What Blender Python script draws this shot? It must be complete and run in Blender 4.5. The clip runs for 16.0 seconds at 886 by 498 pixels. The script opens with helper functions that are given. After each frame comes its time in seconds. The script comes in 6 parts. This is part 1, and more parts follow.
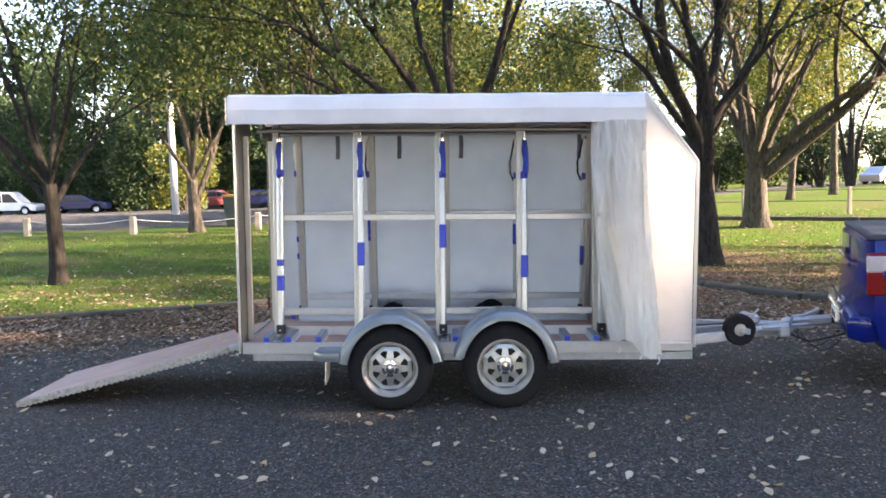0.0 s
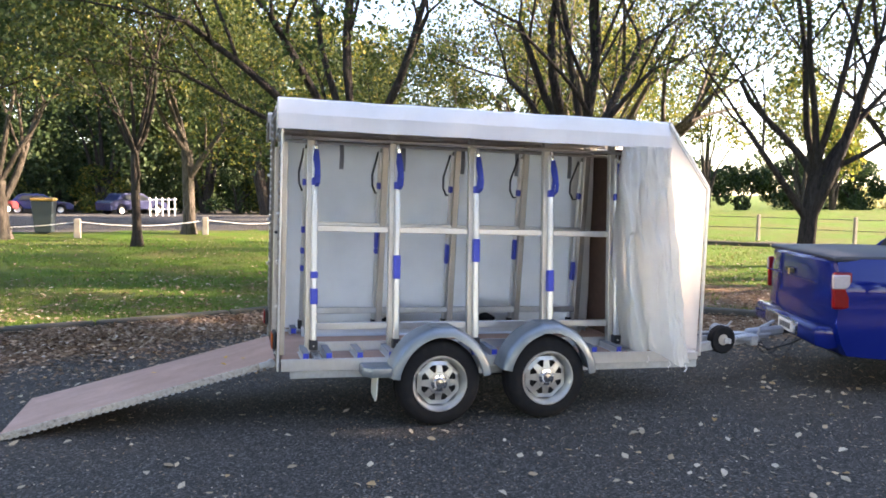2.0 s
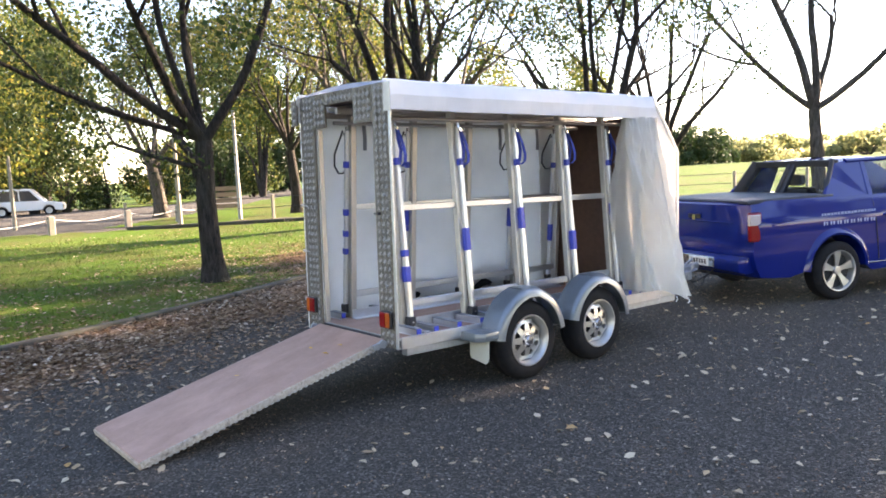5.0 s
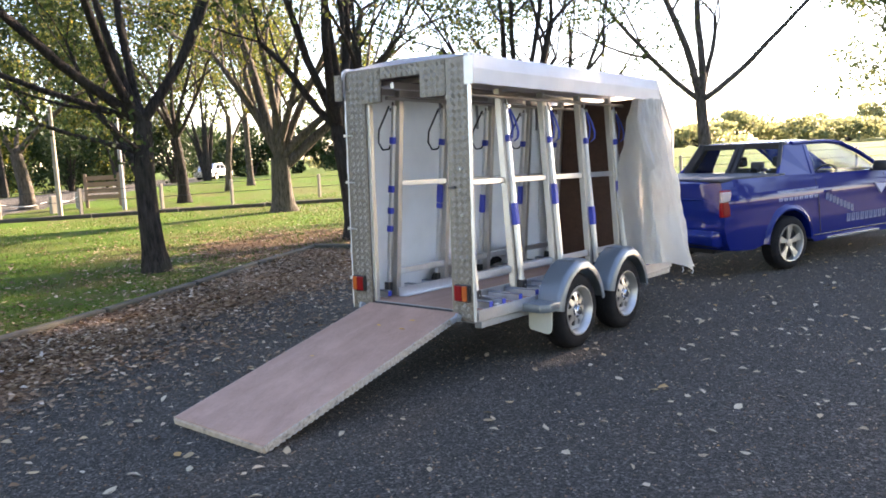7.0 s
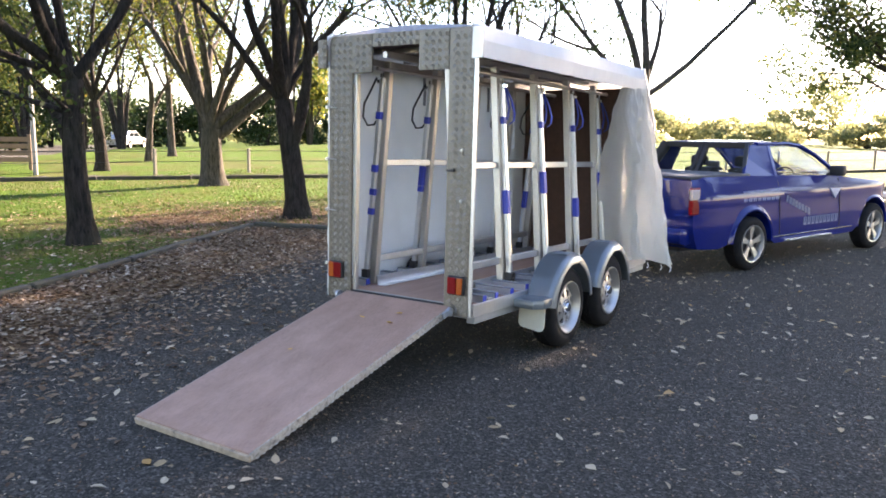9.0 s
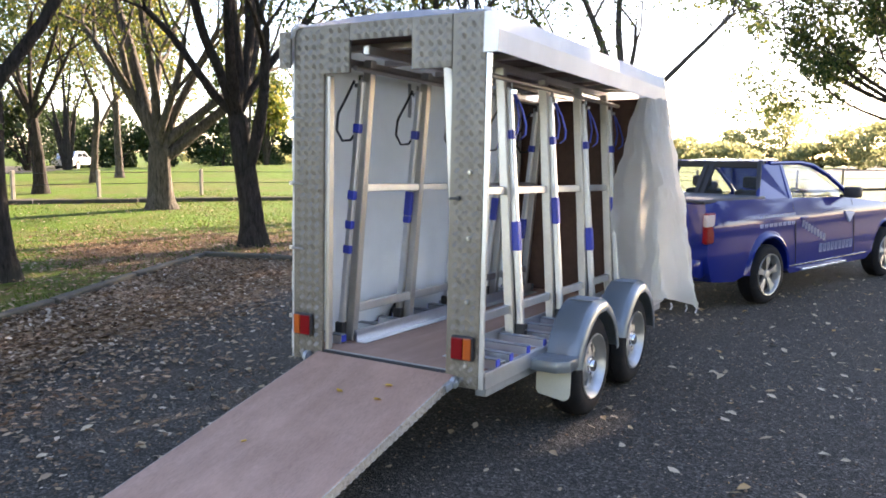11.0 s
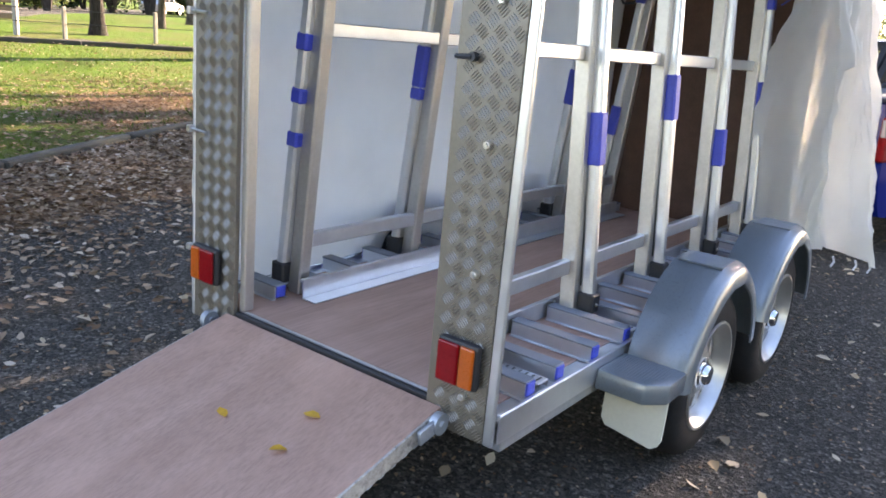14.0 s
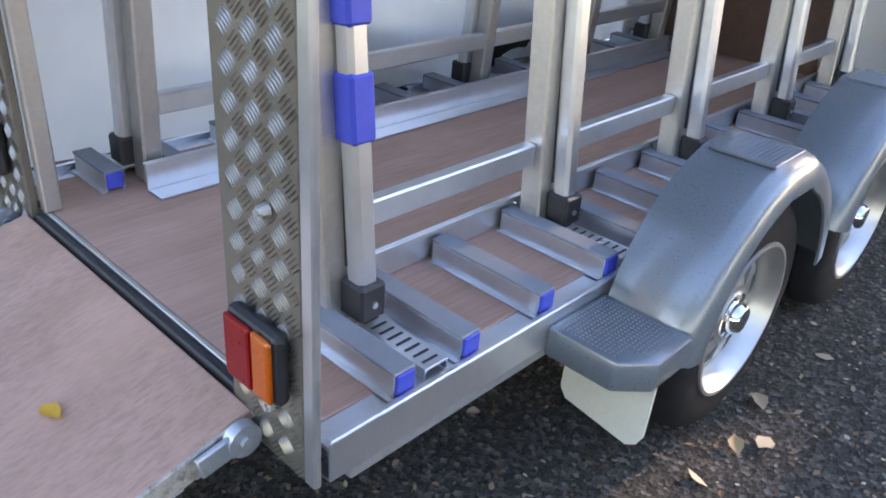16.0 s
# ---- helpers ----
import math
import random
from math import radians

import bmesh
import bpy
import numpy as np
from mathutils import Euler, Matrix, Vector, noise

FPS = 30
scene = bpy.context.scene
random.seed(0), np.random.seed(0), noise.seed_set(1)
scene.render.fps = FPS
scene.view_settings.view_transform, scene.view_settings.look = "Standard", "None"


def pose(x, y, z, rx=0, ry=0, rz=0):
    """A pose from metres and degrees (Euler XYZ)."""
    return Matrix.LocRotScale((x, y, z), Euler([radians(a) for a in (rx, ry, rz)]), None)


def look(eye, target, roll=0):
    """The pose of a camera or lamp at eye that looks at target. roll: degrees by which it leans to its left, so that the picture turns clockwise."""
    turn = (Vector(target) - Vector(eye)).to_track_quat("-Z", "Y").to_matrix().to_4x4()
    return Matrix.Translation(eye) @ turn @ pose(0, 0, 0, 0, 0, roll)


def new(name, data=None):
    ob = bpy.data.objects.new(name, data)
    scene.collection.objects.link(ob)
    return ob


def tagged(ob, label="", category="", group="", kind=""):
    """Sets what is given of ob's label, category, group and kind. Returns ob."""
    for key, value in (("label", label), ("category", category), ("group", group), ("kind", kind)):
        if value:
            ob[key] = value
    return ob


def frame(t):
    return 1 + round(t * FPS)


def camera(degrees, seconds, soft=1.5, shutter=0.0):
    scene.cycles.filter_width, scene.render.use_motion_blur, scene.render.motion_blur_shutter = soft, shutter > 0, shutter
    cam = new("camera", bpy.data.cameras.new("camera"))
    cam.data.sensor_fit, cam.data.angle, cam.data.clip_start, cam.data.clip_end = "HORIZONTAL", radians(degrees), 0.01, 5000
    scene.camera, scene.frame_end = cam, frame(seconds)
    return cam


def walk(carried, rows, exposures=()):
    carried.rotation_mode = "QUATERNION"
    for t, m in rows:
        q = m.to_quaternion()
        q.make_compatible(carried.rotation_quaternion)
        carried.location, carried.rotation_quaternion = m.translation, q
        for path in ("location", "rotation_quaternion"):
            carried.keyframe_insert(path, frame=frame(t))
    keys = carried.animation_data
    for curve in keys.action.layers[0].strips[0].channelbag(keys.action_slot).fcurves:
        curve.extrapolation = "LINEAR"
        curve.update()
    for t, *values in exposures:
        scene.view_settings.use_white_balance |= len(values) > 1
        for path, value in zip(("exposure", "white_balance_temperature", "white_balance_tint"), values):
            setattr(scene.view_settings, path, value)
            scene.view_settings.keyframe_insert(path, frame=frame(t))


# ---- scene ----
cam = camera(58.9, 16.0, soft=1.75)
METRES, EYE, TILT, LEAN, TURN = 12.5, 1.775, -4.075, 1.647, 0.541
ROWS = [
    (0.0, 0.0, 0.0, 0.0, 0.0, -1.18, -0.05),
    (0.5, -0.04, 0.004, -0.0013, -3.87, -0.51, -0.29),
    (1.0, -0.083, 0.0063, -0.0019, -9.13, -1.13, -0.6),
    (1.5, -0.125, 0.0106, -0.0031, -12.15, 1.11, -1.15),
    (2.0, -0.1649, 0.0198, -0.0023, -16.29, 0.08, -1.23),
    (2.5, -0.2079, 0.029, -0.0019, -21.17, -0.35, 1.47),
    (3.0, -0.2482, 0.0465, -0.0045, -23.89, 0.18, -0.82),
    (3.5, -0.2886, 0.0586, -0.0036, -28.02, -0.24, 0.83),
    (4.0, -0.3274, 0.0697, -0.0035, -31.05, 0.78, 0.39),
    (4.5, -0.3646, 0.0887, -0.0031, -35.29, -0.36, 2.12),
    (7.0, -0.5006, 0.2039, -0.0036, -50.71, -3.21, 4.73),
    (7.5, -0.5075, 0.2268, -0.0025, -52.52, -3.75, 3.64),
    (8.0, -0.5135, 0.2433, -0.0009, -56.16, -3.83, 4.22),
    (8.5, -0.5104, 0.2534, -0.0012, -57.24, -3.18, 2.81),
    (9.0, -0.4964, 0.2638, -0.0012, -56.69, -4.71, 1.78),
    (9.5, -0.4813, 0.2759, -0.0017, -56.39, -4.84, 2.23),
    (10.0, -0.4645, 0.2964, 0.001, -59.62, -3.13, 2.11),
    (12.5, -0.3413, 0.3781, 0.0059, -60.04, -5.98, 0.71),
    (13.0, -0.3149, 0.389, 0.0045, -60.75, -7.92, -0.6),
    (13.5, -0.2878, 0.3998, 0.0042, -58.66, -9.89, -1.35),
    (14.0, -0.2602, 0.4066, 0.0026, -52.93, -12.52, -2.06),
    (14.5, -0.2377, 0.4102, 0.0026, -51.11, -14.04, -0.17),
    (15.0, -0.2138, 0.4194, 0.0009, -53.13, -18.89, -1.64),
    (15.5, -0.196, 0.4257, -0.001, -51.83, -21.52, -3.36),
    (16.0, -0.1745, 0.4257, -0.0031, -46.62, -25.58, -1.4),
]
walk(cam, [(t, pose(0, 0, EYE, TILT, LEAN, TURN) @ pose(METRES * x, METRES * y, METRES * z, 90 + pitch, roll, yaw)) for t, x, y, z, yaw, pitch, roll in ROWS],
     [(0.0, 3.25, 7150, 26), (4.5, 3.35, 7250, 26), (8.0, 3.15, 7100, 26), (10.2, 3.15, 7100, 26), (12.5, 3.2, 7250, 26), (14.5, 3.5, 7250, 26), (16.0, 3.65, 7250, 26)])

# ---- light: low autumn sun beyond the trees, clear bright sky ----
SUN_AZ, SUN_EL = -10.0, 20.0      # degrees from +x towards +y, and above the horizon
world = bpy.data.worlds.new("park_sky")
scene.world = world
world.use_nodes = True
wn = world.node_tree
sky = wn.nodes.new("ShaderNodeTexSky")
sky.sky_type = "NISHITA"
sky.sun_disc = False
sky.sun_elevation = radians(SUN_EL)
sky.sun_rotation = radians(90 - SUN_AZ)
sky.dust_density = 0.35
sky.ozone_density = 2.0
wn.nodes["Background"].inputs["Strength"].default_value = 0.09
wn.links.new(sky.outputs["Color"], wn.nodes["Background"].inputs["Color"])
sun = new("sun", bpy.data.lights.new("sun", "SUN"))
sun.data.energy, sun.data.angle, sun.data.color = 5.0, radians(0.6), (1.0, 0.86, 0.66)
sun.matrix_world = look((0, 0, 30), (-math.cos(radians(SUN_AZ)) * math.cos(radians(SUN_EL)), -math.sin(radians(SUN_AZ)) * math.cos(radians(SUN_EL)), 30 - math.sin(radians(SUN_EL))))

# ---- materials ----
def node_mat(name):
    m = bpy.data.materials.new(name)
    m.use_nodes = True
    t = m.node_tree
    return m, t, t.nodes["Principled BSDF"]


def add(t, kind, **sets):
    n = t.nodes.new("ShaderNode" + kind)
    for k, v in sets.items():
        n.inputs[k].default_value = v
    return n


def noise_tex(t, scale, detail=4.0, rough=0.55, coord="Object", stretch=None):
    c = t.nodes.new("ShaderNodeTexCoord")
    n = add(t, "TexNoise", Scale=scale, Detail=detail, Roughness=rough)
    if stretch:
        mp = t.nodes.new("ShaderNodeMapping")
        mp.inputs["Scale"].default_value = stretch
        t.links.new(c.outputs[coord], mp.inputs["Vector"])
        t.links.new(mp.outputs["Vector"], n.inputs["Vector"])
    else:
        t.links.new(c.outputs[coord], n.inputs["Vector"])
    return n


def ramp(t, src, stops):
    r = t.nodes.new("ShaderNodeValToRGB")
    e = r.color_ramp.elements
    while len(e) < len(stops):
        e.new(0.5)
    for el, (p, c) in zip(e, stops):
        el.position, el.color = p, (*c, 1)
    t.links.new(src, r.inputs["Fac"])
    return r.outputs["Color"]


def mixed(t, fac, a, b, mode="MIX"):
    m = t.nodes.new("ShaderNodeMix")
    m.data_type, m.blend_type = "RGBA", mode
    for s, v in ((m.inputs[0], fac), (m.inputs[6], a), (m.inputs[7], b)):
        if isinstance(v, (int, float)):
            s.default_value = v
        elif isinstance(v, tuple):
            s.default_value = (*v, 1)
        else:
            t.links.new(v, s)
    return m.outputs[2]


def bump(t, p, height, strength=0.3, dist=0.01):
    b = add(t, "Bump", Strength=strength, Distance=dist)
    t.links.new(height, b.inputs["Height"])
    t.links.new(b.outputs["Normal"], p.inputs["Normal"])


def surface(name, col, rough=0.5, metal=0.0, scale=8.0, vary=0.15, fine=120.0, bumps=0.1, dist=0.002, stretch=None, dirt=None, coat=0.0):
    """A plain surface with colour variation at two scales and fine relief."""
    m, t, p = node_mat(name)
    big = noise_tex(t, scale, 3)
    small = noise_tex(t, fine, 5, 0.6, stretch=stretch)
    lo, hi = tuple(c * (1 - vary) for c in col), tuple(min(1, c * (1 + vary)) for c in col)
    c1 = ramp(t, big.outputs["Fac"], [(0.3, lo), (0.7, hi)])
    c2 = ramp(t, small.outputs["Fac"], [(0.3, lo), (0.7, hi)])
    c = mixed(t, 0.5, c1, c2)
    if dirt:
        f = ramp(t, noise_tex(t, scale * 0.6, 6, 0.7).outputs["Fac"], [(0.52, (0, 0, 0)), (0.72, (1, 1, 1))])
        c = mixed(t, f, c, dirt)
    t.links.new(c, p.inputs["Base Color"])
    r = t.nodes.new("ShaderNodeMapRange")
    r.inputs["To Min"].default_value, r.inputs["To Max"].default_value = max(0.03, rough - 0.1), min(1, rough + 0.1)
    t.links.new(small.outputs["Fac"], r.inputs["Value"])
    t.links.new(r.outputs["Result"], p.inputs["Roughness"])
    p.inputs["Metallic"].default_value = metal
    p.inputs["Coat Weight"].default_value = coat
    p.inputs["Coat Roughness"].default_value = 0.06
    if bumps:
        bump(t, p, small.outputs["Fac"], bumps, dist)
    return m


def leafy(name, stops, translucent=0.42):
    """Leaves whose colour differs from leaf to leaf and that let light through."""
    m, t, p = node_mat(name)
    g = t.nodes.new("ShaderNodeNewGeometry")
    c = ramp(t, g.outputs["Random Per Island"], stops)
    n = noise_tex(t, 0.55, 2)
    c = mixed(t, ramp(t, n.outputs["Fac"], [(0.45, (0, 0, 0)), (0.8, (0.25, 0.25, 0.25))]), c, stops[-1][1])
    t.links.new(c, p.inputs["Base Color"])
    p.inputs["Roughness"].default_value = 0.6
    p.inputs["Specular IOR Level"].default_value = 0.25
    tr = t.nodes.new("ShaderNodeBsdfTranslucent")
    t.links.new(c, tr.inputs["Color"])
    mx = t.nodes.new("ShaderNodeMixShader")
    mx.inputs[0].default_value = translucent
    t.links.new(p.outputs[0], mx.inputs[1])
    t.links.new(tr.outputs[0], mx.inputs[2])
    t.links.new(mx.outputs[0], t.nodes["Material Output"].inputs["Surface"])
    return m


def tarp(name, col, see=0.35, rough=0.45):
    m, t, p = node_mat(name)
    n = noise_tex(t, 3.0, 4)
    f = noise_tex(t, 60.0, 4)
    c = ramp(t, n.outputs["Fac"], [(0.3, tuple(x * 0.9 for x in col)), (0.7, col)])
    t.links.new(c, p.inputs["Base Color"])
    p.inputs["Roughness"].default_value = rough
    bump(t, p, f.outputs["Fac"], 0.06, 0.002)
    tr = t.nodes.new("ShaderNodeBsdfTranslucent")
    t.links.new(c, tr.inputs["Color"])
    mx = t.nodes.new("ShaderNodeMixShader")
    mx.inputs[0].default_value = see
    t.links.new(p.outputs[0], mx.inputs[1])
    t.links.new(tr.outputs[0], mx.inputs[2])
    t.links.new(mx.outputs[0], t.nodes["Material Output"].inputs["Surface"])
    return m


def plywood(name, a, b, scale=2.0):
    m, t, p = node_mat(name)
    n = noise_tex(t, scale, 5, 0.6, stretch=(0.5, 5.0, 5.0))
    g = noise_tex(t, 40, 6, 0.7, stretch=(0.15, 3.0, 3.0))
    s = noise_tex(t, 3.0, 4)
    c = ramp(t, n.outputs["Fac"], [(0.3, a), (0.7, b)])
    c = mixed(t, ramp(t, g.outputs["Fac"], [(0.42, (0.0, 0.0, 0.0)), (0.62, (0.45, 0.45, 0.45))]), c, tuple(x * 0.62 for x in a))
    c = mixed(t, ramp(t, s.outputs["Fac"], [(0.5, (0, 0, 0)), (0.75, (0.4, 0.4, 0.4))]), c, tuple(min(1, x * 1.25) for x in b))
    t.links.new(c, p.inputs["Base Color"])
    p.inputs["Roughness"].default_value = 0.62
    bump(t, p, g.outputs["Fac"], 0.12, 0.002)
    return m


def pane_mat(name, tint):
    """Tinted car glass: clear through, glossy at a slant."""
    m, t, p = node_mat(name)
    tr = t.nodes.new("ShaderNodeBsdfTransparent")
    tr.inputs["Color"].default_value = (*tint, 1)
    gl = t.nodes.new("ShaderNodeBsdfGlossy")
    gl.inputs["Roughness"].default_value = 0.015
    fr = add(t, "Fresnel", IOR=1.5)
    mx = t.nodes.new("ShaderNodeMixShader")
    t.links.new(fr.outputs[0], mx.inputs[0])
    t.links.new(tr.outputs[0], mx.inputs[1])
    t.links.new(gl.outputs[0], mx.inputs[2])
    t.links.new(mx.outputs[0], t.nodes["Material Output"].inputs["Surface"])
    return m


def bark_mat(name, a, b):
    m, t, p = node_mat(name)
    n = noise_tex(t, 20, 8, 0.7, stretch=(1, 1, 0.22))
    k = noise_tex(t, 1.5, 3)
    c = ramp(t, n.outputs["Fac"], [(0.35, a), (0.68, b)])
    c = mixed(t, ramp(t, k.outputs["Fac"], [(0.45, (0, 0, 0)), (0.7, (0.5, 0.5, 0.5))]), c, (0.05, 0.052, 0.036))
    t.links.new(c, p.inputs["Base Color"])
    p.inputs["Roughness"].default_value = 0.9
    p.inputs["Specular IOR Level"].default_value = 0.15
    bump(t, p, n.outputs["Fac"], 1.0, 0.07)
    return m


M_ALU = surface("aluminium", (0.625, 0.645, 0.665), 0.33, 0.86, 5, 0.10, 22, 0.0, 0.001)
M_ALU_DULL = surface("dull_aluminium", (0.50, 0.485, 0.455), 0.38, 0.86, 6, 0.14, 70, 0.06, 0.001)
M_GALV = surface("galvanised_steel", (0.42, 0.45, 0.48), 0.45, 0.7, 14, 0.2, 60, 0.05, 0.001)
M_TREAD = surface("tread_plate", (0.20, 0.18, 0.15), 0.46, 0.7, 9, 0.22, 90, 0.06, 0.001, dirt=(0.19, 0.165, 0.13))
# bars paler than their plate: highlights on the relief put into the colour
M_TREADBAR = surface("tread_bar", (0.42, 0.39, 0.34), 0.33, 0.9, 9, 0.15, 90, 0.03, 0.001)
M_TARP = tarp("white_tarpaulin", (0.93, 0.93, 0.91), 0.36)
M_TARP_SUN = tarp("thin_white_tarpaulin", (0.96, 0.955, 0.93), 0.72)
M_TARP_FOLD = tarp("folded_tarpaulin", (0.93, 0.92, 0.87), 0.5, 0.3)
M_TARP_FAR = tarp("white_side_curtain", (0.90, 0.90, 0.89), 0.6)
M_PANEL = surface("white_panel", (0.78, 0.79, 0.80), 0.4, 0, 3, 0.05, 60, 0.02)
M_PLY = plywood("ramp_plywood", (0.37, 0.215, 0.155), (0.46, 0.285, 0.215))
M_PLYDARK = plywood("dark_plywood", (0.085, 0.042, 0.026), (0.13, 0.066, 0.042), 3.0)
M_PLYEDGE = surface("plywood_edge", (0.42, 0.33, 0.24), 0.8, 0, 20, 0.3, 90, 0.3, 0.004, dirt=(0.12, 0.1, 0.08))
M_RAMPEDGE = surface("worn_ramp_edging", (0.40, 0.375, 0.33), 0.6, 0.35, 45, 0.35, 160, 0.5, 0.004, dirt=(0.09, 0.08, 0.065))
M_BLUETAPE = surface("blue_tape", (0.035, 0.06, 0.42), 0.42, 0, 10, 0.15, 90, 0.05)
M_BLUESTRAP = surface("blue_webbing", (0.03, 0.06, 0.36), 0.75, 0, 30, 0.2, 300, 0.2)
M_BLACKSTRAP = surface("black_webbing", (0.02, 0.022, 0.03), 0.7, 0, 30, 0.2, 300, 0.2)
M_BLACK = surface("black_plastic", (0.018, 0.018, 0.02), 0.5, 0, 20, 0.2, 120, 0.1)
M_GREYRUB = surface("grey_rubber", (0.20, 0.215, 0.235), 0.62, 0, 14, 0.14, 160, 0.15)
M_FENDER = surface("grey_plastic_mudguard", (0.165, 0.195, 0.215), 0.30, 0.4, 5, 0.08, 260, 0.02, 0.001, dirt=(0.21, 0.21, 0.21), coat=0.5)
M_FLAP = surface("cream_mudflap", (0.55, 0.54, 0.44), 0.6, 0, 8, 0.08, 90, 0.08)
M_TYRE = surface("tyre_rubber", (0.011, 0.011, 0.012), 0.85, 0, 12, 0.25, 90, 0.25, 0.003, dirt=(0.022, 0.02, 0.018))
M_TYRE.node_tree.nodes["Principled BSDF"].inputs["Specular IOR Level"].default_value = 0.2
M_RIM = surface("silver_rim", (0.52, 0.52, 0.50), 0.36, 0.85, 10, 0.08, 40, 0.0)
M_CHROME = surface("chrome", (0.75, 0.76, 0.78), 0.12, 1.0, 20, 0.05, 90, 0.0)
M_REDLENS = surface("red_lens", (0.20, 0.001, 0.004), 0.3, 0, 40, 0.15, 200, 0.08, coat=0.25)
M_REDLENS.node_tree.nodes["Principled BSDF"].inputs["Specular IOR Level"].default_value = 0.2
M_AMBERLENS = surface("amber_lens", (0.42, 0.075, 0.002), 0.3, 0, 40, 0.15, 200, 0.08, coat=0.25)
M_CLEARLENS = surface("clear_lens", (0.46, 0.42, 0.42), 0.15, 0.1, 40, 0.1, 200, 0.08, coat=0.6)
M_STEEL = surface("bolt_steel", (0.66, 0.65, 0.62), 0.3, 0.9, 30, 0.1, 90, 0.02)
M_DARKSTEEL = surface("dark_steel", (0.05, 0.052, 0.055), 0.55, 0.5, 20, 0.25, 90, 0.1)
M_KERB = surface("weathered_timber", (0.06, 0.056, 0.044), 0.9, 0, 5, 0.3, 40, 0.5, 0.01, stretch=(0.3, 1, 1), dirt=(0.06, 0.065, 0.035))
M_POST = surface("fence_timber", (0.26, 0.235, 0.19), 0.85, 0, 6, 0.25, 40, 0.4, 0.006)
M_WHITEPAINT = surface("white_paint", (0.78, 0.78, 0.75), 0.5, 0, 8, 0.08, 60, 0.05)
M_CONC = surface("concrete_pole", (0.32, 0.315, 0.30), 0.85, 0, 5, 0.12, 60, 0.2)
M_SIGN = surface("brown_sign_boards", (0.24, 0.16, 0.11), 0.7, 0, 8, 0.2, 50, 0.2)
M_BIN = surface("bin_plastic", (0.03, 0.045, 0.05), 0.5, 0, 8, 0.15, 60, 0.05)
M_ORANGE = surface("ochre_lid", (0.36, 0.22, 0.05), 0.5, 0, 8, 0.1, 60, 0.05)
M_UTEBLUE = surface("blue_car_paint", (0.0006, 0.010, 0.135), 0.5, 0.0, 3, 0.06, 300, 0.0, coat=0.9)
M_UTEBLUE.node_tree.nodes["Principled BSDF"].inputs["Specular IOR Level"].default_value = 0.05
M_UTEDARK = surface("tonneau_vinyl", (0.035, 0.04, 0.05), 0.6, 0, 8, 0.15, 120, 0.15)
M_CARBLUE = surface("dark_blue_paint", (0.004, 0.01, 0.06), 0.3, 0.2, 4, 0.05, 90, 0, coat=1)
M_CARWHITE = surface("white_car_paint", (0.74, 0.74, 0.73), 0.3, 0, 4, 0.04, 90, 0, coat=1)
M_CARRED = surface("red_car_paint", (0.13, 0.008, 0.012), 0.3, 0.1, 4, 0.05, 90, 0, coat=1)
M_CARSILVER = surface("silver_car_paint", (0.55, 0.56, 0.57), 0.3, 0.6, 4, 0.04, 90, 0, coat=1)
M_WINDOW = pane_mat("window_glass", (0.93, 0.96, 0.95))
M_DARKGLASS = surface("dark_glass", (0.02, 0.025, 0.03), 0.06, 0, 4, 0.1, 90, 0)
M_DECAL_GREY = surface("grey_blue_lettering", (0.16, 0.20, 0.33), 0.4, 0, 40, 0.2, 90, 0)
M_DECAL = surface("pale_lettering", (0.40, 0.45, 0.60), 0.4, 0, 40, 0.2, 90, 0)
M_SEAT = surface("seat_fabric", (0.02, 0.021, 0.024), 0.8, 0, 20, 0.2, 120, 0.2)
M_BARK = bark_mat("dark_bark", (0.013, 0.011, 0.0095), (0.064, 0.053, 0.045))
# paler bark copy, with the light on sunlit and hazy trunks in its colour
M_BARKPALE = bark_mat("pale_bark", (0.034, 0.029, 0.024), (0.17, 0.145, 0.118))
M_LEAF = leafy("green_leaves", [(0.0, (0.018, 0.037, 0.013)), (0.5, (0.040, 0.070, 0.02)), (0.85, (0.078, 0.104, 0.026)), (1.0, (0.16, 0.15, 0.03))], 0.46)
M_LEAFYEL = leafy("yellowing_leaves", [(0.0, (0.035, 0.065, 0.016)), (0.5, (0.075, 0.105, 0.022)), (0.85, (0.20, 0.205, 0.035)), (1.0, (0.27, 0.20, 0.04))], 0.5)
M_LEAFDARK = leafy("dark_leaves", [(0.0, (0.018, 0.035, 0.014)), (0.5, (0.032, 0.06, 0.02)), (1.0, (0.06, 0.085, 0.028))], 0.3)
# paler, more translucent leaves: distance haze put into the colour
M_LEAFHAZE = leafy("far_hazed_leaves", [(0.0, (0.14, 0.165, 0.075)), (0.5, (0.22, 0.235, 0.11)), (1.0, (0.36, 0.33, 0.14))], 0.7)
M_LITTER = leafy("fallen_leaves", [(0.0, (0.075, 0.042, 0.024)), (0.35, (0.17, 0.10, 0.052)), (0.65, (0.26, 0.17, 0.10)), (0.9, (0.40, 0.29, 0.19)), (1.0, (0.55, 0.47, 0.37))], 0.15)
M_PALELEAF = leafy("pale_fallen_leaves", [(0.0, (0.34, 0.25, 0.15)), (0.4, (0.50, 0.41, 0.28)), (0.75, (0.60, 0.51, 0.37)), (1.0, (0.42, 0.24, 0.08))], 0.15)
M_YELLEAF = surface("yellow_leaf", (0.62, 0.33, 0.03), 0.6, 0, 30, 0.2, 200, 0.1)
M_GRASSBLADE = leafy("grass_blades", [(0.0, (0.035, 0.075, 0.010)), (0.5, (0.065, 0.125, 0.014)), (1.0, (0.13, 0.16, 0.025))], 0.4)


